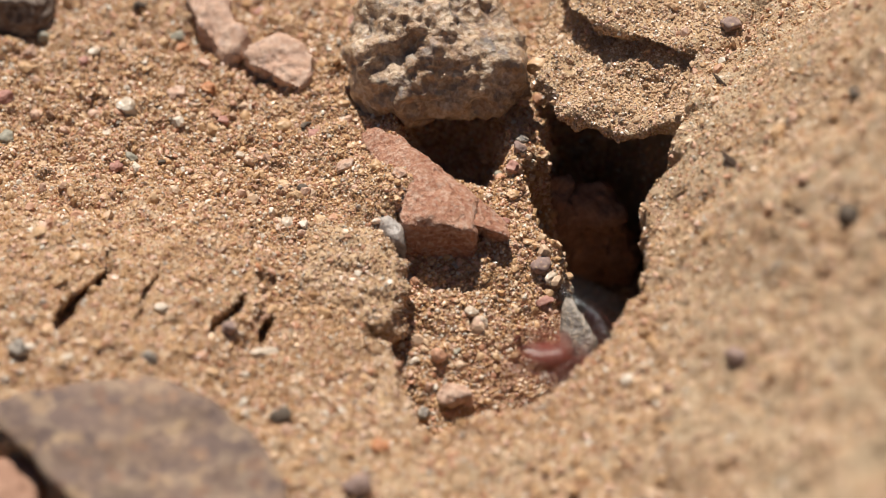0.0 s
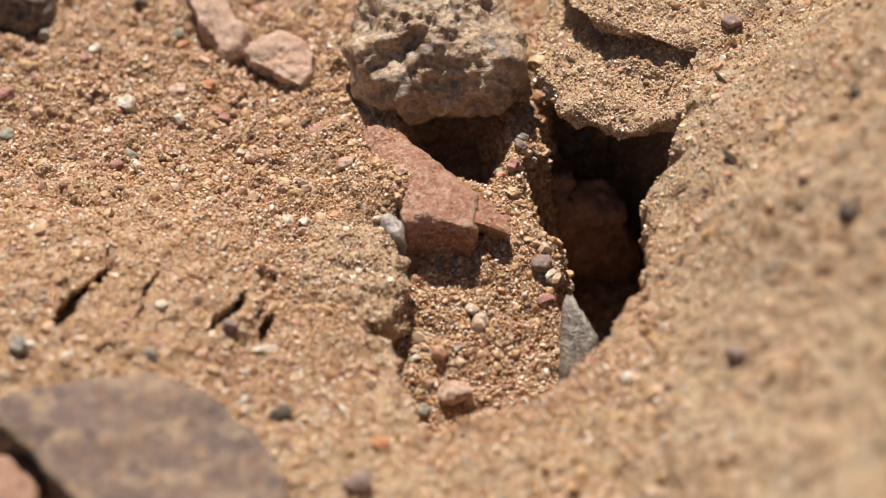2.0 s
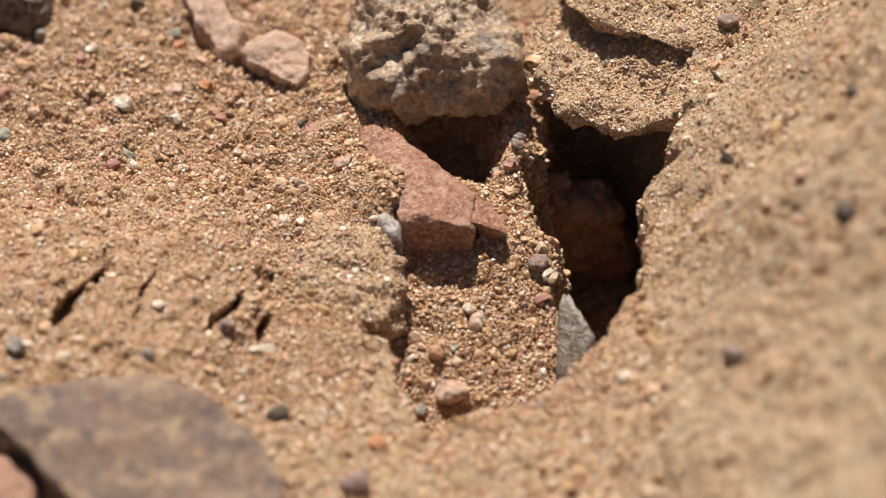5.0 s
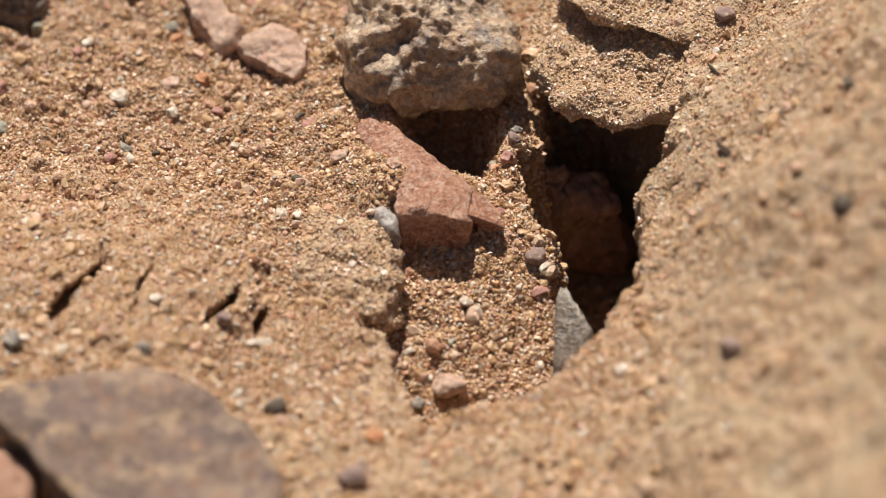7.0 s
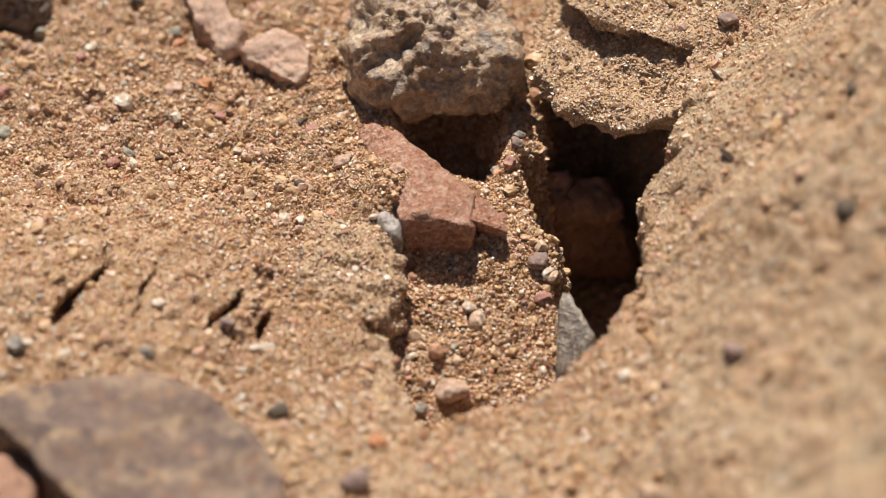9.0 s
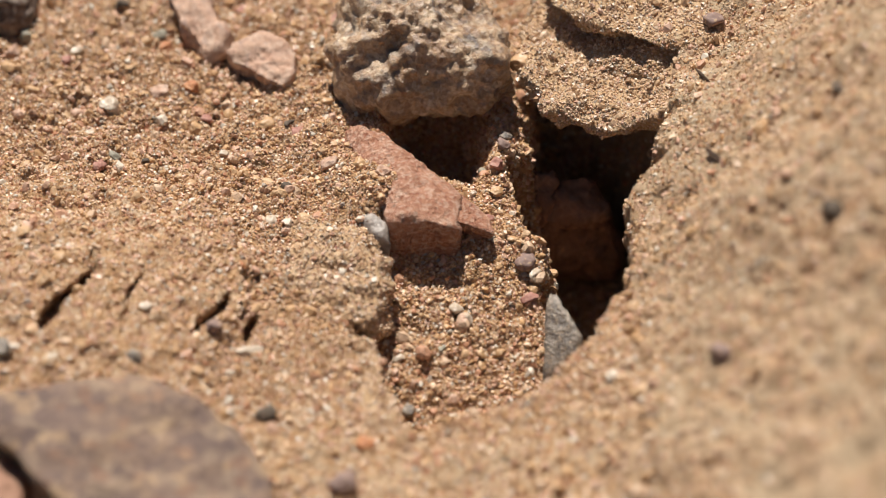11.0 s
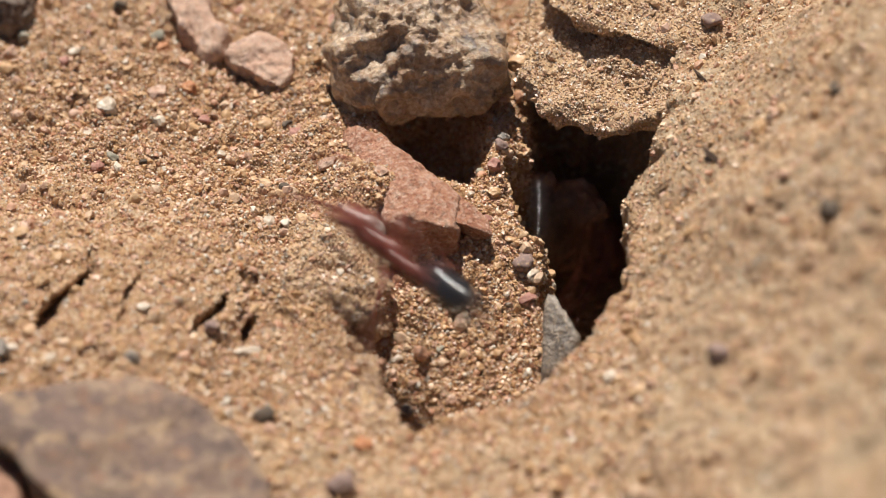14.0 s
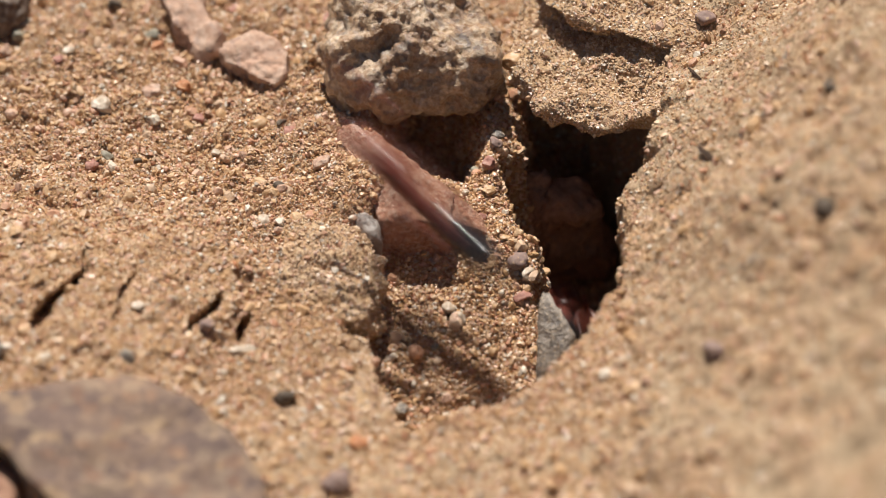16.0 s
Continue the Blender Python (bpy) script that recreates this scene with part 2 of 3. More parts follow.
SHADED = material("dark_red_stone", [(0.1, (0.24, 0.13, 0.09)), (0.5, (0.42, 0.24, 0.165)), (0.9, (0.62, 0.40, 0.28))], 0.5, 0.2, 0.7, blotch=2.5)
DARK_ROCK = material("dark_rock", [(0.1, (0.05, 0.04, 0.036)), (0.5, (0.15, 0.105, 0.085)), (0.9, (0.30, 0.22, 0.165))], 0.5, 0.14, 0.75, (1.0, 0.36, (0.26, 0.23, 0.21)), 3.0,
                     crystals=(0.5, 0.35, [(0.06, 0.05, 0.045), (0.24, 0.18, 0.14), (0.40, 0.35, 0.30), (0.12, 0.08, 0.065)]))
FLAT_ROCK = material("brown_grey_rock", [(0.1, (0.11, 0.078, 0.072)), (0.45, (0.19, 0.135, 0.112)), (0.66, (0.31, 0.215, 0.155)), (0.9, (0.46, 0.325, 0.21))], 0.9, 0.22, 0.8, (1.7, 0.40, (0.36, 0.25, 0.16)), 6.0,
                     crystals=(0.9, 0.22, [(0.12, 0.085, 0.078), (0.32, 0.215, 0.15), (0.56, 0.42, 0.28), (0.19, 0.13, 0.115), (0.42, 0.21, 0.11)]))
CLOD = material("sandstone_clod", [(0.1, (0.33, 0.20, 0.105)), (0.45, (0.54, 0.37, 0.215)), (0.9, (0.70, 0.54, 0.36))], 0.3, 0.16, 0.95, blotch=4.0,
                crystals=(0.3, 0.4, [(0.58, 0.36, 0.19), (0.68, 0.48, 0.29), (0.46, 0.26, 0.145), (0.76, 0.60, 0.43), (0.68, 0.44, 0.32)]))
PALE = material("pale_quartz", [(0.2, (0.48, 0.37, 0.27)), (0.6, (0.66, 0.57, 0.46)), (0.9, (0.77, 0.71, 0.63))], 0.5, 0.03, 0.4, blotch=1.5, spec=0.5)
QUARTZ = material("grey_quartz", [(0.2, (0.22, 0.19, 0.17)), (0.5, (0.36, 0.315, 0.285)), (0.9, (0.56, 0.50, 0.44))], 0.6, 0.08, 0.45, blotch=1.2, spec=0.4)
GREY = material("grey_stone", [(0.1, (0.08, 0.07, 0.065)), (0.5, (0.22, 0.19, 0.165)), (0.9, (0.42, 0.36, 0.30))], 0.3, 0.12, 0.42, (0.2, 0.40, (0.55, 0.44, 0.32)), 1.5, spec=0.5,
                crystals=(0.25, 0.3, [(0.20, 0.18, 0.165), (0.42, 0.35, 0.27), (0.55, 0.48, 0.40), (0.12, 0.105, 0.095)]))
SLATE = material("dark_grey_pebble", [(0.1, (0.07, 0.055, 0.043)), (0.6, (0.145, 0.115, 0.09)), (0.9, (0.26, 0.20, 0.15))], 0.3, 0.03, 0.75, blotch=1.0, spec=0.15)
GREEN = material("grey_green_pebble", [(0.1, (0.23, 0.215, 0.165)), (0.6, (0.37, 0.345, 0.27)), (0.9, (0.52, 0.47, 0.38))], 0.3, 0.03, 0.6, blotch=1.0, spec=0.4)
RUST = material("orange_pebble", [(0.1, (0.36, 0.13, 0.06)), (0.6, (0.55, 0.25, 0.11)), (0.9, (0.66, 0.38, 0.20))], 0.3, 0.03, 0.6, blotch=1.0, spec=0.4)
ROSE = material("rose_pebble", [(0.1, (0.30, 0.13, 0.10)), (0.6, (0.48, 0.26, 0.21)), (0.9, (0.60, 0.40, 0.33))], 0.3, 0.03, 0.65, blotch=1.0)
MAUVE = material("mauve_pebble", [(0.1, (0.19, 0.13, 0.115)), (0.6, (0.34, 0.24, 0.21)), (0.9, (0.47, 0.36, 0.31))], 0.3, 0.03, 0.65, (0.3, 0.4, (0.50, 0.36, 0.24)), 1.0)
AMBER = material("amber_pebble", [(0.1, (0.46, 0.26, 0.12)), (0.6, (0.60, 0.39, 0.21)), (0.9, (0.72, 0.56, 0.38))], 0.3, 0.03, 0.45, blotch=1.0, spec=0.5)
RED_SKIN = material("red_brown_cuticle", [(0.1, (0.13, 0.032, 0.022)), (0.6, (0.215, 0.06, 0.042)), (0.9, (0.29, 0.095, 0.068))], 0.3, 0.01, 0.3, blotch=1.0, spec=0.5)
BLACK_SKIN = material("black_glossy_cuticle", [(0.1, (0.012, 0.011, 0.012)), (0.9, (0.035, 0.032, 0.035))], 0.3, 0.008, 0.2, blotch=1.0, spec=0.5)

# ---- building ----


def mesh_of(name, verts, faces, mat, smooth=True):
    """A mesh from millimetre vertices (n x 3) and equal-sided faces (m x k)."""
    me = bpy.data.meshes.new(name)
    verts, faces = np.asarray(verts, float), np.asarray(faces, np.int32)
    me.vertices.add(len(verts))
    me.vertices.foreach_set("co", (verts * MM).astype(np.float32).ravel())
    k = faces.shape[1]
    me.loops.add(faces.size)
    me.loops.foreach_set("vertex_index", faces.ravel())
    me.polygons.add(len(faces))
    me.polygons.foreach_set("loop_start", np.arange(0, faces.size, k, dtype=np.int32))
    me.polygons.foreach_set("use_smooth", np.full(len(faces), smooth))
    me.update(calc_edges=True)
    me.materials.append(mat)
    return me


def ball(level):
    bm = bmesh.new()
    bmesh.ops.create_icosphere(bm, subdivisions=level, radius=1.0)
    v = np.array([p.co[:] for p in bm.verts])
    f = np.array([[p.index for p in q.verts] for q in bm.faces])
    bm.free()
    return v, f


BALLS = {k: ball(k) for k in (1, 2, 3, 4, 5, 6)}


def hull_planes(corners):
    bm = bmesh.new()
    for c in corners:
        bm.verts.new(c)
    bmesh.ops.convex_hull(bm, input=bm.verts)
    bm.normal_update()
    out = np.array([(*f.normal, f.normal.dot(f.verts[0].co)) for f in bm.faces if f.calc_area() > 1e-6])
    bm.free()
    return out


def boulder_shape(corners, level, edge=14.0, rough=(), seed=0, dents=()):
    """A worn stone inside the hull of its corners: edge, how sharp its arrises are; rough, pairs of lump size and height in mm."""
    c = np.array(corners, float)
    mid, half = (c.max(0) + c.min(0)) / 2, (c.max(0) - c.min(0)) / 2
    planes = hull_planes(corners)
    u, f = BALLS[level]
    way = u * half
    t = (planes[:, 3] - planes[:, :3] @ mid)[None, :] / np.maximum(way @ planes[:, :3].T, 1e-6)
    t = np.clip(t, 1e-3, 50)
    w = t ** -edge
    r = w.sum(1) ** (-1 / edge)
    v = mid + way * r[:, None]
    n = (w / w.sum(1, keepdims=True)) @ planes[:, :3]
    n /= np.linalg.norm(n, axis=1, keepdims=True) + 1e-9
    for k, (size, height) in enumerate(rough):
        lumps = layers(v + 31.7 * seed, size, 4, 60 + 7 * k + seed)
        if height < 0:                      # knobbly: rounded humps with narrow creases between them
            lumps = np.minimum(1.9 * np.abs(layers(v + 31.7 * seed, size, 2, 60 + 7 * k + seed, 0.4)) - 0.75, 0.5)
        v = v + n * (abs(height) * lumps)[:, None]
    for at, radius, depth in dents:         # broken-out hollows
        d = np.linalg.norm(v - np.array(at), axis=1) / radius + 0.2 * layers(v, 2.4, 4, 88)
        v = v - n * (depth * (1 - ramp(d, 0.35, 1.0)))[:, None]
    return v, f


def stone(name, corners, mat, label, category="stone", level=5, edge=14.0, rough=((3.0, 0.3), (0.8, 0.1)), seed=0, group="", dents=()):
    v, f = boulder_shape(corners, level, edge, rough, seed, dents)
    base = np.array([*((v.max(0) + v.min(0)) / 2)[:2], v[:, 2].min()])
    ob = new(name, mesh_of(name, v - base, f, mat))
    ob.location = base * MM
    tagged(ob, label, category, group)
    SURFACES[label] = (v, f)
    return ob


SURFACES = {}


def pebble(x, y, size, mat, label, seed, squash=0.7, length=1.25, sink=0.3, z=None, turn=None, name="pebble", category="pebble"):
    """A small worn stone of about that size in mm, set into the ground."""
    rnd = np.random.RandomState(seed)
    u = rnd.normal(size=(18, 3))
    u /= np.linalg.norm(u, axis=1, keepdims=True)
    corners = [tuple(k) for k in u * np.array([length, 1.0, squash]) * size / 2 * 0.98]
    v, f = boulder_shape(corners, 4, 30.0, ((size * 0.6, size * 0.055), (size * 0.22, size * 0.03)), seed)
    ob = new(name, mesh_of(name, v, f, mat))
    gz = float(ground_z(np.array([x]), np.array([y]))[0]) if z is None else z
    low = -v[:, 2].min()
    a = rnd.uniform(0, 360) if turn is None else turn
    ob.matrix_world = pose(x * MM, y * MM, (gz + low * (1 - 2 * sink)) * MM, rnd.uniform(-12, 12), rnd.uniform(-12, 12), a)
    return tagged(ob, label, category)


def spaced(lo, hi, step, far, growth=1.35):
    core = np.arange(lo, hi + step / 2, step)
    steps = []
    d = step
    while sum(steps) < far:
        d *= growth
        steps.append(d)
    out = np.cumsum(steps)
    return np.concatenate([(lo - out)[::-1], core, hi + out])


# ---- the ground: one sheet ----
FAR = 30000
gx, gy = spaced(-36, 33, 0.15, FAR), spaced(-30, 36, 0.15, FAR)
X, Y = np.meshgrid(gx, gy)
Zg = ground_z(X.ravel(), Y.ravel())
q = np.stack([X.ravel(), Y.ravel(), Zg], 1)
deep = cracks_at(q[:, 0], q[:, 1], 0.9 * layers(np.stack([q[:, 0], q[:, 1], 0 * Zg], 1), 2.2, 3, 21))
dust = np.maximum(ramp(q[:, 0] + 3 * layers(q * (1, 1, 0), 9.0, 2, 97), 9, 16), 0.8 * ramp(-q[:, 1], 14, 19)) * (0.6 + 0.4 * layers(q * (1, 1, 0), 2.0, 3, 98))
q[:, 0] += 0.42 * deep                      # the cracks run in under their lips
q[:, 1] -= 0.3 * deep
q[:, 0] += 0.36 * ramp(q[:, 0], 9.0, 11.0) * (1 - ramp(q[:, 0], 17, 19)) * np.clip(1.2 - q[:, 2], 0, 6) * (q[:, 1] < 8)   # the mound hangs over the shaft
near = (1 - ramp(np.hypot(q[:, 0], q[:, 1]), 40, 60))[:, None]
q = q + near * np.stack([0.2 * layers(q + k * 57.0, 0.8, 3, 71 + k) for k in range(3)], 1)
nx = len(gx)
a = (np.arange(len(gy) - 1)[:, None] * nx + np.arange(nx - 1)[None, :]).ravel()
ground_faces = np.stack([a, a + 1, a + 1 + nx, a + nx], 1)
ground = new("ground", mesh_of("ground", q, ground_faces, SOIL))
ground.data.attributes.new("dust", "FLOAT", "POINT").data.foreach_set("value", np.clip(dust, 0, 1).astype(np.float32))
tagged(ground, "dry sandy orange-brown soil with a nest hole", "ground", kind="structure")
core = (np.abs(q[ground_faces].mean(1)[:, 0] + 1.5) < 34) & (np.abs(q[ground_faces].mean(1)[:, 1] - 3) < 32)
g = ground_faces[core]
SURFACES["ground"] = (q, np.concatenate([g[:, [0, 1, 2]], g[:, [0, 2, 3]]]))

# ---- the large stones ----
stone("boulder", [(-7.0, 14.0, 2.4), (-5.2, 11.9, 2.1), (-3.0, 11.0, 1.9), (0.0, 10.7, 1.9), (2.8, 10.9, 1.9), (5.0, 11.3, 2.1), (6.9, 13.0, 2.6), (-5.0, 12.5, 4.1), (-3.0, 11.8, 4.1), (0.0, 11.5, 4.1), (2.8, 11.6, 4.1), (4.9, 12.0, 4.0), (-6.6, 14.6, 0.6), (-5.2, 12.9, 0.4), (-3.2, 12.4, 0.1), (-0.2, 12.4, 0.1), (1.2, 13.1, 0.3), (3.0, 13.3, 0.3), (5.2, 13.0, 0.4), (6.6, 14.6, 0.8),
                  (-5.8, 13.6, 5.2), (-3.0, 13.4, 5.7), (0.0, 13.0, 5.7), (3.0, 13.2, 5.5), (5.6, 13.8, 5.0), (4.0, 18.2, 6.9), (-6.6, 16.0, 6.2), (-6.4, 18.4, 6.9), (-1.0, 15.4, 6.8), (-1.0, 17.6, 8.0), (-4.6, 23.0, 9.5), (1.8, 23.0, 9.6), (-1.0, 25.0, 0.0), (-5.0, 23.0, -0.8), (3.0, 22.0, -0.8), (-5.4, 15.4, -1.0), (0.0, 15.4, -1.0), (5.2, 15.6, -0.8)],
      BOULDER, "rough mottled grey and cream boulder lying on sand", "boulder", 6, 14.0, ((3.4, 0.8), (1.5, 0.36), (0.65, 0.17), (0.25, 0.07)), 3,
      dents=[((-4.2, 13.1, 5.2), 1.5, 0.45), ((-2.6, 13.2, 5.6), 2.1, 0.6), ((0.4, 12.6, 5.6), 1.4, 0.35), ((4.3, 11.8, 4.8), 1.3, 0.9), ((2.6, 15.0, 6.5), 1.6, 0.4), ((-5.4, 12.0, 3.4), 1.2, 0.6), ((-1.8, 11.4, 2.2), 1.1, 0.6), ((2.4, 11.6, 2.2), 1.4, 0.7)])
stone("wedge_stone", [(-2.5, 1.2, -2.3), (-0.5, 1.2, -2.5), (2.1, 1.2, -2.6), (-2.5, 0.9, 1.4), (-1.7, 1.1, 1.7), (-1.0, 1.3, 2.3), (0.5, 0.4, 1.8), (1.9, 0.3, 1.4), (2.2, 0.5, 0.9), (-1.6, 4.8, 2.2), (-1.4, 5.6, 2.2), (-0.9, 4.4, 2.4), (2.2, 4.0, 1.3), (0.1, 5.4, 1.7), (-2.8, 9.4, 2.0), (-4.7, 11.0, 1.6), (-5.5, 10.8, 1.2),
                      (-5.4, 9.4, 0.0), (-2.2, 6.0, -1.0), (2.2, 4.4, -1.8)],
      PINK, "pink granite wedge half buried in sand", "stone", 6, 44.0, ((3.0, 0.16), (1.0, 0.12), (0.35, 0.08)), 5)
stone("stone_chip", [(1.6, 4.4, 1.4), (1.6, 1.2, 1.4), (2.6, 1.2, 1.1), (4.5, 1.0, 0.2), (4.2, 2.4, 0.3), (3.2, 3.6, 0.8), (1.6, 1.6, 0.5), (3.0, 1.6, 0.2), (4.4, 1.3, -0.3), (1.6, 3.4, -2.2), (3.6, 3.2, -2.0), (1.6, 4.4, -1.6)],
      PINK, "broken pink granite chip beside the wedge", "stone", 5, 24.0, ((1.5, 0.14), (0.5, 0.07)), 6)
stone("soil_slab", [(5.9, 16.0, 4.2), (6.7, 11.6, 4.0), (7.9, 8.4, 3.9), (10.9, 6.1, 4.1), (15.2, 6.6, 4.6), (19.5, 8.0, 5.8), (20.5, 20.0, 7.0), (7.0, 24.0, 4.6), (6.6, 15.0, 1.8), (8.0, 8.8, 2.6), (11.0, 6.5, 2.7), (15.5, 7.0, 3.0), (19.0, 12.0, 2.5), (18.0, 22.0, 1.0), (8.0, 23.0, -0.5)],
      CLOD, "crumbling sandstone slab overhanging the dark hole", "soil slab", 6, 22.0, ((4.0, 0.75), (1.4, 0.36), (0.4, 0.1)), 8, dents=[((8.4, 8.4, 3.2), 1.3, 0.8), ((14.2, 6.6, 3.4), 1.2, 0.7)])
stone("soil_slab", [(8.0, 17.6, 6.2), (10.4, 15.1, 6.8), (13.2, 13.4, 7.1), (15.8, 12.0, 6.5), (18.2, 11.6, 6.3), (20.0, 13.0, 6.9), (20.5, 27.0, 8.0), (8.4, 28.0, 7.6), (8.8, 19.6, 5.0), (10.8, 17.2, 5.2), (13.4, 15.6, 5.3), (17.0, 13.4, 5.2), (20.0, 26.0, 3.0), (9.0, 27.0, 2.5)],
      CLOD, "upper layer of crumbling sandstone with cracked edge", "soil slab", 5, 22.0, ((3.0, 0.5), (1.0, 0.25), (0.4, 0.08)), 9)
stone("flat_rock", [(-27.2, -16.8, 3.0), (-25.6, -16.0, 3.8), (-18.9, -14.6, 4.2), (-12.4, -17.2, 4.0), (-8.7, -21.6, 3.2), (-8.8, -26.0, 2.4), (-14.0, -31.0, 2.0), (-20.2, -25.4, 3.0), (-22.2, -21.0, 3.1), (-24.0, -18.5, 3.1), (-24.8, -17.6, 1.2), (-18.0, -22.0, 0.2), (-10.0, -24.0, -1.2), (-13.6, -18.6, -0.8), (-14.0, -29.0, -1.0)],
      FLAT_ROCK, "flat brown-grey rock with sandy patches", "rock", 5, 18.0, ((5.0, 0.4), (1.6, 0.2), (0.6, 0.07)), 12)
stone("brown_stone", [(-27.4, -18.6, -3.0), (-23.6, -18.8, -3.0), (-22.6, -20.6, -3.0), (-22.8, -24.0, -3.0), (-27.4, -24.0, -3.0), (-27.2, -19.0, 1.6), (-24.2, -19.4, 1.7), (-23.0, -20.8, 1.3), (-23.2, -23.6, 0.8), (-26.8, -24.0, 1.6)],
      SHADED, "rounded brownish stone beside the flat rock", "stone", 4, 9.0, ((2.0, 0.3), (0.7, 0.1)), 31)
stone("long_stone", [(-18.8, 26.0, 1.4), (-18.0, 24.0, 1.6), (-17.0, 21.6, 1.4), (-15.6, 19.6, 1.1), (-14.8, 19.0, 0.7), (-14.1, 19.6, 1.5), (-14.0, 21.2, 1.9), (-15.4, 23.4, 2.1), (-16.4, 26.5, 2.0), (-15.5, 19.6, -0.8), (-13.9, 20.4, -0.8), (-18.6, 26.6, -0.8), (-15.6, 27.0, -0.8)],
      PALE_PINK, "long pale pink stone lying in sand", "stone", 5, 16.0, ((2.5, 0.4), (0.9, 0.16), (0.35, 0.06)), 14)
stone("pink_stone", [(-13.9, 19.0, 1.5), (-13.1, 19.9, 2.0), (-11.2, 20.4, 2.3), (-9.0, 18.6, 1.8), (-9.1, 16.6, 1.3), (-9.9, 15.6, 1.0), (-10.8, 15.9, 1.3), (-13.4, 18.2, 1.2), (-13.4, 19.0, -0.8), (-10.0, 16.2, -0.9), (-9.2, 16.9, -0.8), (-8.9, 18.4, -0.8), (-10.5, 20.6, -0.8), (-13.2, 20.6, -0.8)],
      PALE_PINK, "blocky pale pink stone lying in sand", "stone", 5, 44.0, ((2.5, 0.25), (0.9, 0.2), (0.35, 0.06)), 15, dents=[((-11.3, 18.0, 1.9), 0.8, 0.3)])
stone("dark_stone", [(-34.0, 24.4, -0.5), (-29.2, 22.8, -0.5), (-27.8, 24.0, -0.5), (-28.0, 24.2, 1.6), (-29.2, 23.6, 2.6), (-34.0, 23.8, 2.8), (-35.0, 29.0, 3.5), (-28.0, 29.0, 2.4), (-34.0, 29.0, -0.5), (-27.8, 29.0, -0.5)],
      DARK_ROCK, "dark speckled stone lying on sand", "stone", 5, 16.0, ((2.5, 0.35), (0.8, 0.16), (0.35, 0.05)), 16)
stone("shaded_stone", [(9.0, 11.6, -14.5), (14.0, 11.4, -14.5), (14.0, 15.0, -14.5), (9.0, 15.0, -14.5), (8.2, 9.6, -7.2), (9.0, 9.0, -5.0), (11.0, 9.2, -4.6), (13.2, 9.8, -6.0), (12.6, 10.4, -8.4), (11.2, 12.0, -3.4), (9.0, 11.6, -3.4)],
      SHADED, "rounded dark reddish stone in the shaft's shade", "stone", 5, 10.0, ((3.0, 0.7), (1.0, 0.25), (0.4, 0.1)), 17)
# the shaft's shade is put into this clod's colour: SHADED, darker than CLOD
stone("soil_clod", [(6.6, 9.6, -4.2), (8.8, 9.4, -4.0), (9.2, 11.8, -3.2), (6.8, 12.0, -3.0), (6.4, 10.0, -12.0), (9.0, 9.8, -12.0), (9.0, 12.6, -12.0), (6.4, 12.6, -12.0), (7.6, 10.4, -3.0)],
      SHADED, "sandy clod coloured darker for the shaft's shade", "soil clod", 5, 10.0, ((2.0, 0.5), (0.8, 0.25), (0.35, 0.12)), 27)
stone("grey_stone", [(7.6, -3.4, -5.5), (7.8, -2.3, -0.9), (8.1, -2.6, -1.0), (9.8, -5.4, -2.4), (9.3, -6.8, -3.8), (7.2, -7.0, -4.8), (7.3, -5.4, -3.6), (10.0, -6.0, -7.0), (7.6, -7.0, -7.0), (8.4, -3.2, -7.0)],
      GREY, "angular grey stone at the shaft's lip", "stone", 4, 20.0, ((1.6, 0.14), (0.4, 0.06)), 18)
stone("quartz_pebble", [(-4.4, 2.2, 1.1), (-3.7, 2.3, 1.4), (-2.7, 1.0, 1.2), (-2.3, 0.0, 0.4), (-2.5, -0.4, -1.4), (-4.2, 0.2, -0.9), (-4.4, 2.2, -0.8), (-2.5, 1.6, -0.8), (-3.0, 0.2, 0.9)],
      QUARTZ, "translucent grey-white quartz pebble in the pit's edge", "pebble", 5, 44.0, ((1.4, 0.12), (0.4, 0.05)), 19)
stone("soil_clod", [(-9.0, 2.5, 0.3), (-4.6, 1.4, 1.1), (-3.1, -0.3, 0.7), (-2.7, -3.0, 0.3), (-2.7, -5.2, 0.0), (-3.4, -6.6, -0.1), (-5.6, -6.9, 0.0), (-9.0, -4.5, 0.2), (-2.6, -4.6, -3.4), (-3.2, -5.4, -3.0), (-2.6, -1.0, -3.0), (-7.0, -5.0, -2.0), (-8.0, 2.0, -2.0)],
      CLOD, "crumbling sandy clod forming the pit's edge", "soil clod", 5, 18.0, ((3.0, 0.5), (1.0, 0.4), (0.35, 0.1)), 21)
stone("soil_clod", [(-9.0, -7.2, -0.5), (-3.4, -7.0, -0.8), (-2.7, -9.0, -0.6), (-2.2, -11.6, -0.4), (-1.5, -14.6, -0.3), (-1.4, -16.6, -0.5), (-9.0, -16.0, 0.0), (-4.0, -8.4, -5.0), (-3.4, -11.5, -6.0), (-2.6, -14.5, -6.5), (-2.4, -17.0, -6.0), (-8.0, -8.0, -3.0), (-8.0, -15.0, -3.0)],
      CLOD, "lower sandy clod with a shaded side", "soil clod", 5, 24.0, ((3.0, 0.45), (1.0, 0.4), (0.35, 0.1)), 22)
PEBBLE_LABELS = {"PALE": "pale translucent quartz pebble in sand", "SLATE": "dark grey rounded pebble on sand", "GREEN": "grey-green pebble resting on sand", "RUST": "rusty orange pebble on sand", "ROSE": "dusty rose pebble bedded in sand", "MAUVE": "mauve-grey pebble resting on soil", "PALE_PINK": "pale pink chip lying on sand", "AMBER": "honey-coloured pebble bedded in sand", "GREY": "light grey pebble lying in the pit"}
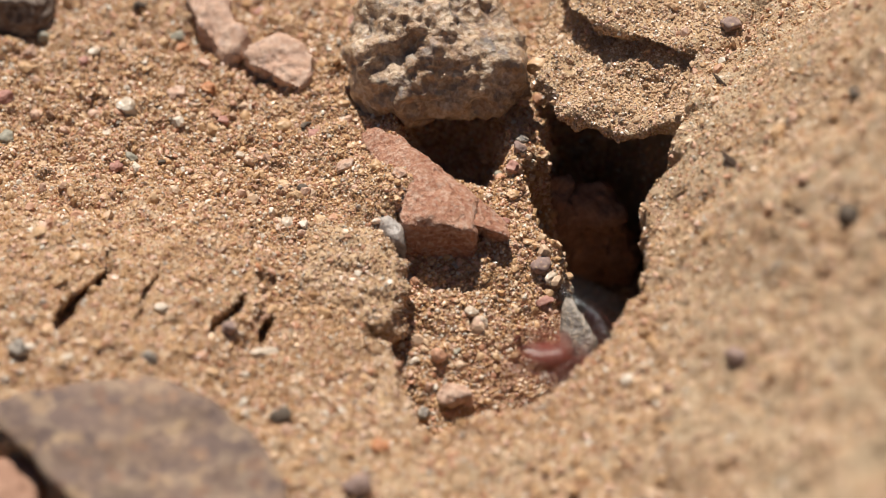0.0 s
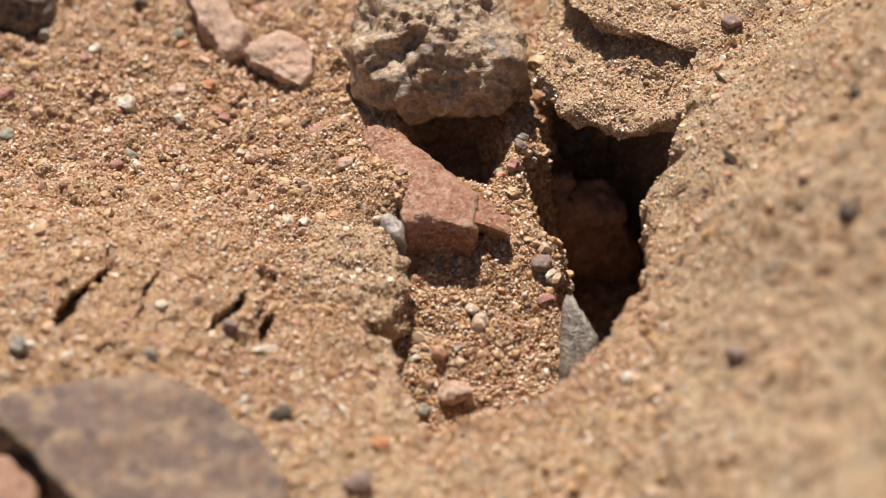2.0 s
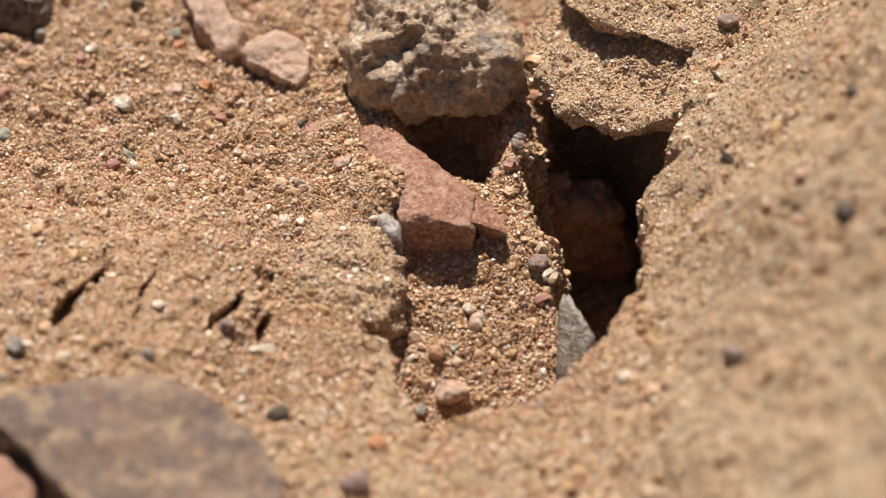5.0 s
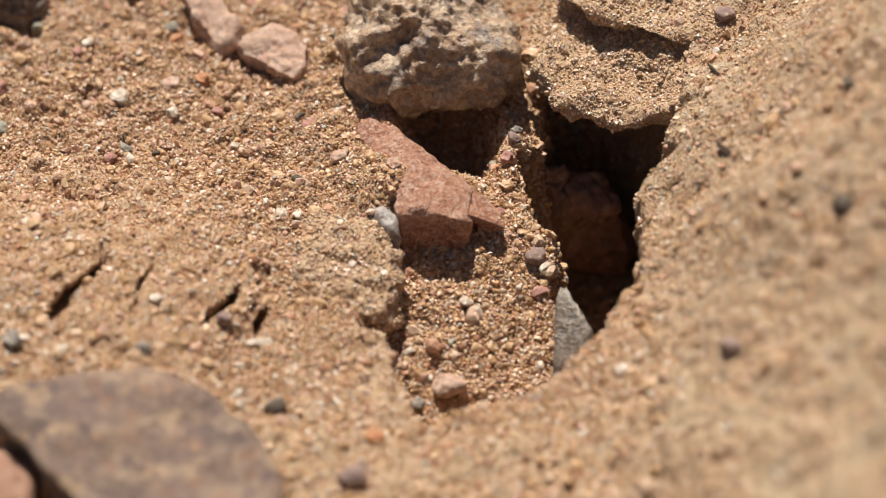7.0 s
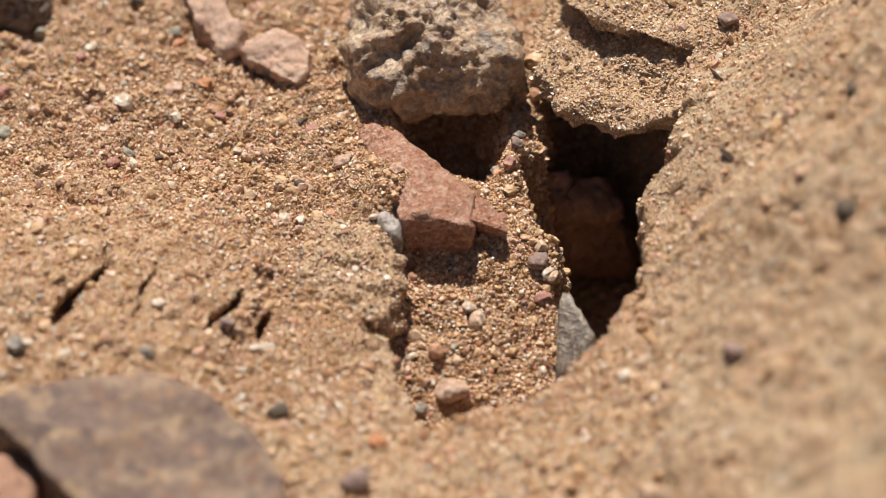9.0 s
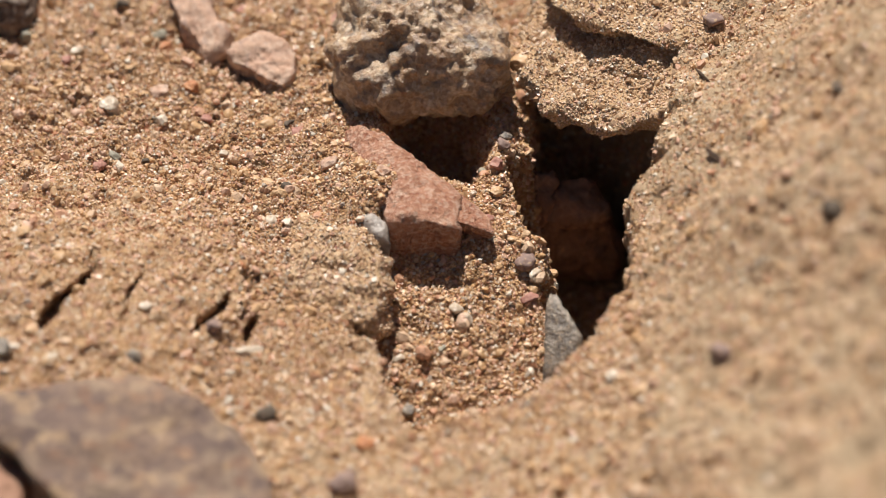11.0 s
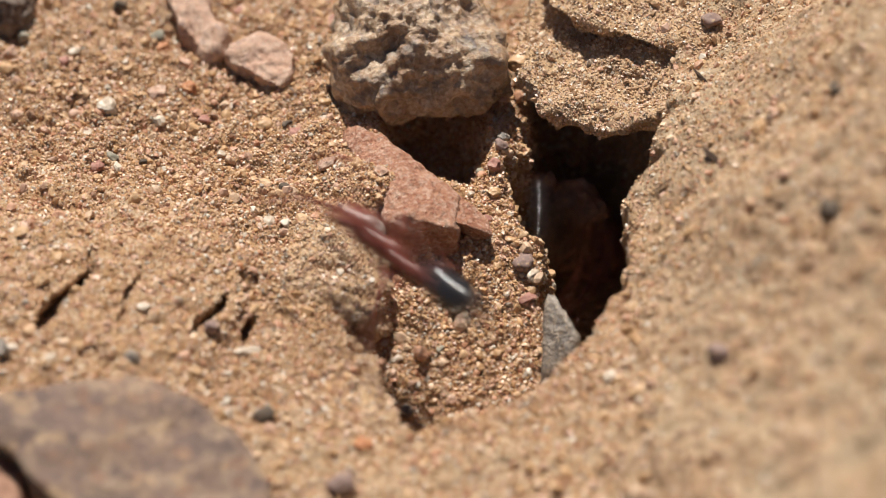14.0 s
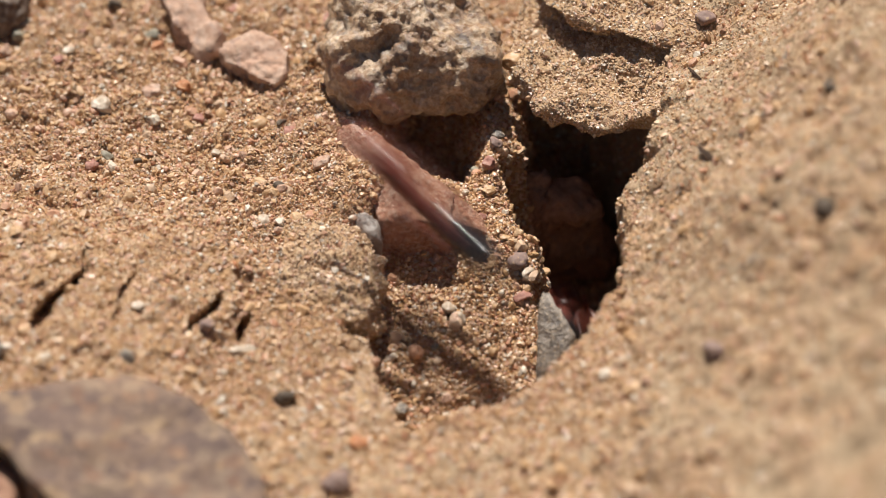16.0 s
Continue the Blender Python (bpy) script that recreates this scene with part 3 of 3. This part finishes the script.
PEBBLE_SKINS = {"PALE": PALE, "SLATE": SLATE, "GREEN": GREEN, "RUST": RUST, "ROSE": ROSE, "MAUVE": MAUVE, "PALE_PINK": PALE_PINK, "AMBER": AMBER, "GREY": GREY}
PEBBLES = {}
for kind, places in {
    "PALE": [(-21.7, 14.4, 1.7), (1.8, -2.9, 1.05), (2.4, -3.7, 1.2), (-8.4, -2.4, 1.3), (7.0, -0.3, 1.1), (-10.1, 2.4, 1.1), (-1.9, -6.2, 0.8), (-22.8, 12.0, 0.8), (-13.6, 9.4, 0.7), (-6.8, 12.2, 0.7), (3.0, 6.2, 0.7), (-24.6, 20.4, 0.9), (-17.2, -7.6, 0.9), (-22.6, -12.2, 1.1)],
    "SLATE": [(-9.7, -14.8, 1.4), (-21.7, 25.6, 1.2), (-9.2, 5.1, 0.9), (24.5, -3.1, 1.2), (22.9, -13.2, 1.7), (-9.3, 12.2, 0.8), (-18.8, 8.6, 0.6)],
    "GREEN": [(-18.9, 22.7, 1.2), (-28.3, 23.0, 1.3), (3.8, 8.9, 0.9), (-29.6, 11.7, 1.4), (-21.0, 9.2, 1.0), (1.0, -5.4, 0.8)],
    "RUST": [(-16.2, 16.3, 1.2), (-3.8, -17.2, 1.3), (-11.7, -3.0, 0.7), (7.3, -0.9, 0.8), (-18.4, 21.4, 1.1)],
    "ROSE": [(4.6, 7.9, 1.1), (-13.1, 25.3, 1.1), (-6.1, -0.4, 1.5), (-21.8, 8.2, 1.0), (-30.2, 15.5, 1.4), (-8.7, 11.2, 1.1), (6.5, -1.7, 1.3), (-25.1, 19.0, 0.9), (-15.0, 13.2, 0.9), (-6.4, 22.6, 1.0), (-23.8, 22.8, 0.9), (4.0, 3.9, 0.8)],
    "MAUVE": [(-4.9, -20.8, 1.9), (-13.1, -8.6, 1.2), (16.8, -17.2, 1.6), (6.4, 0.6, 1.5), (5.0, 9.5, 1.1)],
    "PALE_PINK": [(0.7, -8.6, 2.1), (-18.4, 16.2, 1.5), (-6.5, 7.6, 1.4), (-2.9, 5.1, 1.1), (-29.4, 21.5, 1.3)],
    "AMBER": [(-10.9, 12.3, 1.4), (-27.2, 16.4, 1.2), (-29.2, 18.8, 1.2), (-4.4, 6.6, 0.9), (-5.4, 6.3, 0.7), (-20.4, 18.8, 0.8), (-6.8, 13.6, 0.9), (-10.9, 23.8, 1.0), (4.6, 6.0, 0.9), (5.6, 2.0, 0.8), (3.4, -6.4, 0.8), (4.6, -5.4, 0.8), (6.9, -1.0, 0.8)],
    "GREY": [(-25.6, -11.5, 1.4), (5.3, 10.6, 1.0), (-17.7, -11.9, 1.2), (-1.2, -9.6, 0.9)],
}.items():
    for k, (px, py, size) in enumerate(places):
        PEBBLES[kind, k] = pebble(px, py, size, PEBBLE_SKINS[kind], PEBBLE_LABELS[kind], 100 + 13 * k + len(kind) * 7, squash=0.56 + 0.09 * ((k + 3) % 4), sink=0.25)
pebble(-10.9, -9.4, 1.1, PALE, "flat white quartz flake lying on soil", 640, squash=0.4, length=2.0, sink=0.2, turn=12)
pebble(6.5, 14.6, 1.7, AMBER, "honey-coloured pebble wedged between boulder and slab", 777, squash=0.8, z=3.5)
TWIG = material("dark_twig", [(0.1, (0.03, 0.018, 0.012)), (0.6, (0.07, 0.04, 0.025)), (0.9, (0.12, 0.075, 0.05))], 0.2, 0.05, 0.8, blotch=0.8)
for k, (tx, ty, size, turn) in enumerate([(17.9, -0.8, 0.45, -60), (18.0, 8.1, 0.4, -58)]):
    pebble(tx, ty, size, TWIG, "dark brown twig fragment lying on soil", 900 + k, squash=0.7, length=6.0, sink=0.2, turn=turn, name="twig_fragment", category="twig")
pebble(19.2, 14.4, 1.5, MAUVE, "mauve-grey pebble bedded in the mound", 951, squash=0.7, length=1.5, sink=0.2, z=7.1, turn=40)


# ---- loose sand ----


OCTA = (np.array([(1, 0, 0), (-1, 0, 0), (0, 1, 0), (0, -1, 0), (0, 0, 1), (0, 0, -1)], float), np.array([(0, 2, 4), (2, 1, 4), (1, 3, 4), (3, 0, 4), (2, 0, 5), (1, 2, 5), (3, 1, 5), (0, 3, 5)]))

SPLINTER = (np.array([(1, 0, 0), (-0.5, 0.87, 0), (-0.5, -0.87, 0), (0, 0, 1), (0, 0, -1)], float), np.array([(0, 1, 3), (1, 2, 3), (2, 0, 3), (1, 0, 4), (2, 1, 4), (0, 2, 4)]))

# a blocky grain: two squares, one turned against the other, and a low peak
NUGGET = (np.array([(math.cos(a) * 0.95, math.sin(a) * 0.95, h) for h, o in ((0.55, 0.0), (-0.62, math.pi / 4)) for a in (o, o + math.pi / 2, o + math.pi, o + 1.5 * math.pi)] + [(0.1, -0.1, 0.85)]),
          np.array([(0, 1, 8), (1, 2, 8), (2, 3, 8), (3, 0, 8), (4, 6, 5), (4, 7, 6)] + [t for k in range(4) for t in ((k, 4 + k, (k + 1) % 4), ((k + 1) % 4, 4 + k, 4 + (k + 1) % 4))]))


def scatter(name, surfaces, count, sizes, mat, seed, label, keep=None, shape=None, steep=0.1, bedded=None):
    """Loose grains strewn over surfaces, all in one mesh."""
    rnd = np.random.RandomState(seed)
    tri = np.concatenate([v[f] for v, f in surfaces])
    nrm = np.cross(tri[:, 1] - tri[:, 0], tri[:, 2] - tri[:, 0])
    area = np.linalg.norm(nrm, axis=1)
    nrm = nrm / (area[:, None] + 1e-12)
    weight = area * (nrm[:, 2] > steep)
    if keep is not None:
        weight = weight * keep(tri.mean(1))
    cum = np.cumsum(weight)
    pick = np.searchsorted(cum, rnd.uniform(0, cum[-1], count)).clip(0, len(tri) - 1)
    s, t = rnd.uniform(size=(2, count, 1))
    flip = (s + t) > 1
    s, t = np.where(flip, 1 - s, s), np.where(flip, 1 - t, t)
    tr = tri[pick]
    at = tr[:, 0] + s * (tr[:, 1] - tr[:, 0]) + t * (tr[:, 2] - tr[:, 0])
    lo, mid, hi = sizes
    r = np.exp(rnd.normal(np.log(mid), 0.35, count)).clip(lo, hi) / 2
    lift = np.full(count, 0.55) if bedded is None else 0.55 - 0.42 * bedded(at)
    u, f = shape or BALLS[1]
    k = len(u)
    jag = rnd.uniform(0.72, 1.22, (count, k, 1)) if k < 12 else 1.0
    if k >= 12:                             # broken grains: a ball cut by a few planes
        reach = np.full((count, k), 1.12)
        for _ in range(8):
            cut = rnd.normal(size=(count, 3))
            cut /= np.linalg.norm(cut, axis=1, keepdims=True)
            reach = np.minimum(reach, rnd.uniform(0.45, 0.85, (count, 1)) / np.maximum(cut @ u.T, 0.05))
        jag = 1.25 * reach[:, :, None]
    stretch = rnd.uniform(0.7, 1.3, (count, 1, 3))
    spin = rnd.normal(size=(count, 4))
    spin /= np.linalg.norm(spin, axis=1, keepdims=True)
    w, x, y, z = spin.T
    rot = np.stack([1 - 2 * (y * y + z * z), 2 * (x * y - z * w), 2 * (x * z + y * w), 2 * (x * y + z * w), 1 - 2 * (x * x + z * z), 2 * (y * z - x * w),
                    2 * (x * z - y * w), 2 * (y * z + x * w), 1 - 2 * (x * x + y * y)], 1).reshape(-1, 3, 3)
    pts = np.einsum("nij,nkj->nki", rot, u[None] * jag * stretch) * r[:, None, None] + (at + nrm[pick] * (r * lift)[:, None])[:, None, :]
    faces = (f[None] + (np.arange(count) * k)[:, None, None]).reshape(-1, 3)
    ob = new(name, mesh_of(name, pts.reshape(-1, 3), faces, mat, False))
    return tagged(ob, label, "sand", kind="stuff")


def crusted(c):
    """Where the soil is caked and its grains sit deep: the crust and, more so, the mound."""
    return np.maximum(ramp(inside(c[:, 0], c[:, 1], CRUST), -1, 1), 1.0 * ramp(c[:, 0], 9, 14))


def loose(c):
    """Where the sand lies loose: the plain and the pit more than the crust and the mound; none in the cracks."""
    wob = 0.9 * layers(np.stack([c[:, 0], c[:, 1], 0 * c[:, 0]], 1), 2.2, 3, 21)
    return (1 - 0.25 * crusted(c)) * (1 - 0.6 * ramp(c[:, 0], 11, 15)) * (c[:, 2] > -9) * (cracks_at(c[:, 0], c[:, 1], wob) > -0.05)


def fine(c):
    """The finest sand: the plain, the pit and the rims, thinner towards the near and far ends."""
    return np.maximum(loose(c), 0.5 * (c[:, 2] > -9)) * (1 - 0.45 * ramp(c[:, 0], 16, 26)) * (1 - 0.85 * ramp(-c[:, 1], 13, 18)) * (1 - 0.6 * ramp(c[:, 1], 22, 28))


def patchy(c):
    """Grit gathers in patches."""
    return loose(c) * (0.5 + ramp(layers(c * (1, 1, 0), 6.0, 2, 91), -0.1, 0.7)) * (0.35 + 0.65 * ramp(np.abs(c[:, 0] + 1), 5, 9))


slabs = [SURFACES[k] for k in ("crumbling sandstone slab overhanging the dark hole", "upper layer of crumbling sandstone with cracked edge", "crumbling sandy clod forming the pit's edge", "lower sandy clod with a shaded side")]
scatter("fine_sand", [SURFACES["ground"]], 185000, (0.085, 0.145, 0.23), GRAIN, 4, "fine loose tan and pink sand", fine, SPLINTER, bedded=crusted)
scatter("sand_grains", [SURFACES["ground"]], 27000, (0.15, 0.225, 0.44), GRAIN, 1, "loose tan and pink sand grains", loose, bedded=lambda c: np.maximum(crusted(c), 0.3))
scatter("angular_grains", [SURFACES["ground"]], 21000, (0.13, 0.19, 0.34), GRAIN, 6, "angular amber and cream sand grains", loose, NUGGET, bedded=lambda c: np.maximum(crusted(c), 0.3))
scatter("pit_sand", [SURFACES["ground"]], 9000, (0.12, 0.17, 0.36), GRAIN, 8, "clean amber sand grains on the pit's floor", lambda c: (inside(c[:, 0], c[:, 1], PIT) > 0.6) * (c[:, 2] > -7), BALLS[1])
scatter("coarse_sand", [SURFACES["ground"]], 2000, (0.28, 0.4, 0.95), GRIT, 2, "coarse mixed grit on the sand", patchy, BALLS[2], bedded=lambda c: 0.5 + crusted(c))
scatter("slab_sand", slabs, 42000, (0.09, 0.15, 0.3), PALE_GRAIN, 3, "sand grains caked on slabs and clods", None, OCTA, -0.4, lambda c: np.full(len(c), 0.45))
scatter("slab_grit", slabs, 700, (0.25, 0.32, 0.6), PALE_GRAIN, 5, "coarser grit caked on slabs and clods", bedded=lambda c: np.full(len(c), 0.4))

# ---- ants ----


def part(name, v, f, mat, parent, at=(0, 0, 0), label=""):
    """One part of an ant, in millimetres, under its thing or part; alike faces."""
    ob = new(name, mesh_of(name, v, f, mat))
    ob.parent = parent
    ob.location = Vector(at) * MM
    if label:
        ob["label"] = label
    return ob


def blob(size, bend=0.0, taper=0.0, level=3):
    """A rounded body part of that length, width and height; taper narrows its front."""
    u, f = BALLS[level]
    v = u * np.array(size) / 2
    s = 1 - taper * u[:, :1]
    v = np.concatenate([v[:, :1], v[:, 1:] * s], 1)
    v[:, 2] += bend * u[:, 0] ** 2
    return v, f


def limb(points, radii, sides=7):
    """A jointed tube through a few points."""
    p = np.array(points, float)
    v, f = [], []
    for k, c in enumerate(p):
        d = p[min(k + 1, len(p) - 1)] - p[max(k - 1, 0)]
        d /= np.linalg.norm(d)
        a = np.cross(d, (0.31, 0.2, 0.93))
        a /= np.linalg.norm(a)
        b = np.cross(d, a)
        for s in range(sides):
            w = 2 * math.pi * s / sides
            v.append(c + radii[k] * (math.cos(w) * a + math.sin(w) * b))
    for k in range(len(p) - 1):
        for s in range(sides):
            n = (s + 1) % sides
            f.append((k * sides + s, k * sides + n, (k + 1) * sides + n, (k + 1) * sides + s))
    return np.array(v), np.array(f)


LEGS = []        # side, root and foot of each leg in mm, in the ant's own space (it looks along x)
for side in (-1, 1):
    LEGS += [(side, (1.0, 0.35 * side, 3.1), (3.6, 2.6 * side, 0.0)), (side, (0.2, 0.4 * side, 3.0), (0.6, 4.6 * side, 0.0)), (side, (-0.5, 0.4 * side, 3.0), (-3.6, 3.9 * side, 0.0))]


def build_ant():
    ant = new("ant")
    head = part("head", *blob((2.3, 1.75, 1.5), taper=0.12), RED_SKIN, ant, (2.55, 0, 3.75))
    for side in (-1, 1):
        part("eye", *blob((0.42, 0.22, 0.36), level=2), BLACK_SKIN, head, (0.1, 0.78 * side, 0.32), "small black eye")
        part("mandible", *limb([(0, 0, 0), (0.45, 0.12 * side, -0.12), (0.75, -0.1 * side, -0.2), (0.95, -0.32 * side, -0.22)], [0.2, 0.2, 0.13, 0.03]), RED_SKIN, head, (0.85, 0.34 * side, -0.3))
        part("antenna", *limb([(0, 0, 0), (0.9, 0.8 * side, 0.7), (1.6, 1.5 * side, 0.9), (2.4, 1.75 * side, 0.35), (3.3, 1.8 * side, -0.5), (4.0, 1.7 * side, -1.2)], [0.1, 0.09, 0.1, 0.1, 0.1, 0.07]), RED_SKIN, head, (0.75, 0.35 * side, 0.25))
    part("thorax", *blob((2.0, 1.05, 1.15), taper=-0.1), RED_SKIN, ant, (0.75, 0, 3.45))
    part("propodeum", *blob((1.9, 0.85, 0.9), bend=-0.1), RED_SKIN, ant, (-0.65, 0, 3.2))
    part("petiole", *blob((0.6, 0.5, 0.9)), RED_SKIN, ant, (-1.75, 0, 3.2))
    part("gaster", *blob((3.4, 1.9, 1.85), taper=0.14), BLACK_SKIN, ant, (-3.5, 0, 3.75), "glossy black tapered gaster")
    for side, root, foot in LEGS:
        r, t = np.array(root), np.array(foot)
        knee = r + (t - r) * 0.36 + np.array([0, 0, 2.1])
        ankle = r + (t - r) * 0.80
        ankle[2] = 0.55
        pts = [r, r + (0, 0.25 * side, -0.35), r + (knee - r) * 0.5, knee, knee + (ankle - knee) * 0.5, ankle, ankle + (t - ankle) * 0.5 + (0, 0, -0.12), t]
        part("leg", *limb([p - r for p in pts], [0.17, 0.18, 0.2, 0.11, 0.13, 0.09, 0.07, 0.05]), RED_SKIN, ant, root)
    ant.scale = (1.3, 1.3, 1.3)
    return tagged(ant, "long-legged red-brown ant with a glossy black gaster", "ant", "ants running at the nest hole")


# seconds, then mm: east, north and height of the feet, and, where it turns on the spot, its heading in degrees
ANT_TRACKS = [
    [(0, 7.3, -6.7, -7.2), (0.035, 5.8, -9, -6.4), (0.1, 5.4, -2, -4), (0.2, 2.6, 9.9, 3), (0.3, 4, 19, 10.5), (0.45, 8, 60, 2), (16, 8, 60, 2)],
    [(0, 20, 60, 3), (0.9, 9, 42, 10), (1, 4.2, 7.6, 10.5), (1.1, 3.2, 5.0, 0.8, -25), (1.2, 5.7, -3.2, -4.2), (1.29, 9, -8.8, -8.2), (1.35, 9.4, 0.5, -12.6), (1.43, 9, 2, -23), (16, 9, 2, -23)],
    [(0, -60, -14, 2), (0.88, -55, -12, 2), (1, -25.8, -17.8, 2.6), (1.1, -14, -11, 1.6), (1.2, 3.6, -12, -5.4), (1.3, 9, -8.8, -8.2), (1.36, 9.4, 0.5, -12.6), (1.44, 9.5, 2, -24), (16, 9.5, 2, -24)],
    [(0, 10, 2, -25), (3.34, 10, 2, -25), (3.43, 9.4, 0.5, -12.6), (3.5, 8, -12.2, -8.6), (3.6, 5.4, -10, -5.4), (3.7, 5.9, -4.3, -4), (3.8, 1.4, -0.9, 1), (3.9, -6.4, 10.4, 0.6), (4, -30, 19.6, 0.3), (4.1, -50, 34, 0), (16, -70, 50, 0)],
    [(0, 10.5, 2, -26), (3.71, 10.5, 2, -26), (3.8, 9.4, 0.5, -12.6), (3.89, 8.6, -11.4, -9), (3.94, 9.3, -8.2, -6.6), (4, 5.5, -2.5, -4), (4.1, 2.8, 2.1, 0.8), (4.2, -9.4, 6.9, 0.4), (4.32, -26, 20, 0.3), (4.45, -60, 35, 0), (16, -60, 35, 0)],
    [(0, 11, 2, -27), (3.94, 11, 2, -27), (4.03, 9.4, 0.5, -12.6), (4.1, 9, -8.8, -8.2), (4.2, 4.9, -5.5, -3.4), (4.3, 2.5, 4.5, 1.2), (4.42, -8, 13, 0.4), (4.6, -40, 28, 0), (16, -60, 40, 0)],
    [(0, 9, 4, -28), (10.04, 9, 4, -28), (10.13, 9.4, 0.5, -12.6), (10.2, 9, -8.8, -8.2), (10.3, 5.2, -5.4, -3.6), (10.4, -0.7, 2.4, 1.2), (10.5, -8.3, 10.9, 0.6), (10.6, -30, 30, 0.3), (10.7, -60, 45, 0), (16, -70, 50, 0)],
    [(0, -60, -5, 2), (10.4, -50, -5, 2), (10.6, -5.3, -6.2, 0.3), (10.7, 1.1, -8.5, -4.2), (10.8, 5.2, -11.7, -5.8), (10.9, 9, -8.8, -8.2), (10.96, 9.4, 0.5, -12.6), (11.04, 9.5, 4, -29), (16, 9.5, 4, -29)],
    [(0, -70, 42, 0), (11.85, -60, 40, 0), (12, -31, 14.8, 0.2), (12.1, -10, 13, 0.4), (12.2, 8, -2.7, -3.2), (12.3, 10.5, -3, -9), (12.4, 10, 4, -30), (16, 10, 4, -30)],
    [(0, 4, 70, 3), (13.65, 6, 45, 6), (13.8, 6.7, 8, 8.5), (13.9, 3.2, 3.9, 1.2), (13.95, 6.5, 5.5, -3.5), (14, 10, 8, -11), (14.1, 9, 6, -33), (16, 9, 6, -33)],
    [(0, 10.5, 4, -31), (13.64, 10.5, 4, -31), (13.73, 9.4, 0.5, -12.6), (13.8, 9, -8.8, -8.2), (13.9, 3.1, -6.6, -4), (14, -2.3, -5.5, 0.4), (14.1, -16.9, 11.3, 0.4), (14.2, -50, 36, 0), (16, -60, 40, 0)],
    [(0, -70, -8, 2), (15.45, -70, -8, 2), (15.6, -13.7, -8.4, 2.2), (15.7, 1.5, -6.8, -3.9, -46), (15.8, 2.3, -12.0, -5.6, -58), (15.88, 5.2, -13.0, -6), (15.94, 9, -8.8, -8.2), (16, 9.4, 0.5, -12.6)],
    [(0, 11, 4, -32), (15.64, 11, 4, -32), (15.73, 9.4, 0.5, -12.6), (15.8, 9, -8.8, -8.2), (15.9, 7, -6.9, -4.4), (16, -1.7, -0.1, 1.4)],
]

first_ant = build_ant()
ants = [first_ant] + [copy_thing(first_ant, Matrix()) for _ in ANT_TRACKS[1:]]


def shift(ob, steps):
    """Key a pebble that an ant knocks along: seconds, then mm moved east, north and up, and degrees rolled."""
    home = ob.matrix_world.copy()
    walk(ob, [(t, Matrix.Translation((dx * MM, dy * MM, dz * MM)) @ home @ pose(0, 0, 0, roll)) for t, dx, dy, dz, roll in steps])


def motions():
    shift(PEBBLES["SLATE", 0], [(0, 0, 0, 0, 0), (15.55, 0, 0, 0, 0), (15.6, 0.6, 0.5, 0.2, 30), (15.66, 1.5, 1.4, -0.2, 70), (16, 1.5, 1.4, -0.2, 70)])
    shift(PEBBLES["PALE_PINK", 0], [(0, 0, 0, 0, 0), (9.7, 0, 0, 0, 0), (9.8, 0.9, -0.9, -0.2, 50), (9.9, 2.2, -1.8, -0.6, 110), (10.05, 3.8, -2.4, -1.0, 160), (16, 3.8, -2.4, -1.0, 160)])
    for ant, track in zip(ants, ANT_TRACKS):
        rows, steps = [], []
        heading = None
        for k, (t, x, y, z, *faces) in enumerate(track):
            # the way from the row before to the row after gives heading and slope
            t0, x0, y0, z0 = track[max(k - 1, 0)][:4]
            t1, x1, y1, z1 = track[min(k + 1, len(track) - 1)][:4]
            dx, dy, dz = x1 - x0, y1 - y0, z1 - z0
            run = math.hypot(dx, dy)
            if run > 0.5:
                turn = faces[0] if faces else math.degrees(math.atan2(dy, dx))
                if heading is not None:
                    turn = heading + (turn - heading + 180) % 360 - 180
                    turn = max(heading - 85, min(heading + 85, turn))
                heading = turn
            slope = max(-32, min(32, math.degrees(math.atan2(dz, run)))) if run > 0.5 else 0.0
            rows.append((t, pose(x * MM, y * MM, z * MM, 0, -slope, heading or 0.0)))
            if run > 0.5:
                steps.append(t)
        walk(ant, rows)
        # the legs swing in two tripods while the ant runs
        lo, hi = max(min(steps) - 0.1, 0.0), min(max(steps) + 0.1, 16.0)
        if lo == 0.0 and len(steps) > 1:
            hi = min(hi, steps[-2] + 0.2)
        if hi - lo > 1.5:
            lo = max(lo, steps[1] - 0.2 if steps[0] == 0.0 else lo)
        legs = [o for o in ant.children if o.name.startswith("leg")]
        for k, (leg, (side, root, foot)) in enumerate(zip(legs, LEGS)):
            home = [c * MM for c in root]
            swing = [(0.0, pose(*home))]
            n = max(2, int((hi - lo) / 0.05))
            for s in range(1, n):
                t = lo + (hi - lo) * s / n
                a = 24 * (1 if (k + s) % 2 else -1) * side
                swing.append((t, pose(*home, 0, 0, a)))
            swing.append((16.0, pose(*home)))
            walk(leg, swing)


motions()
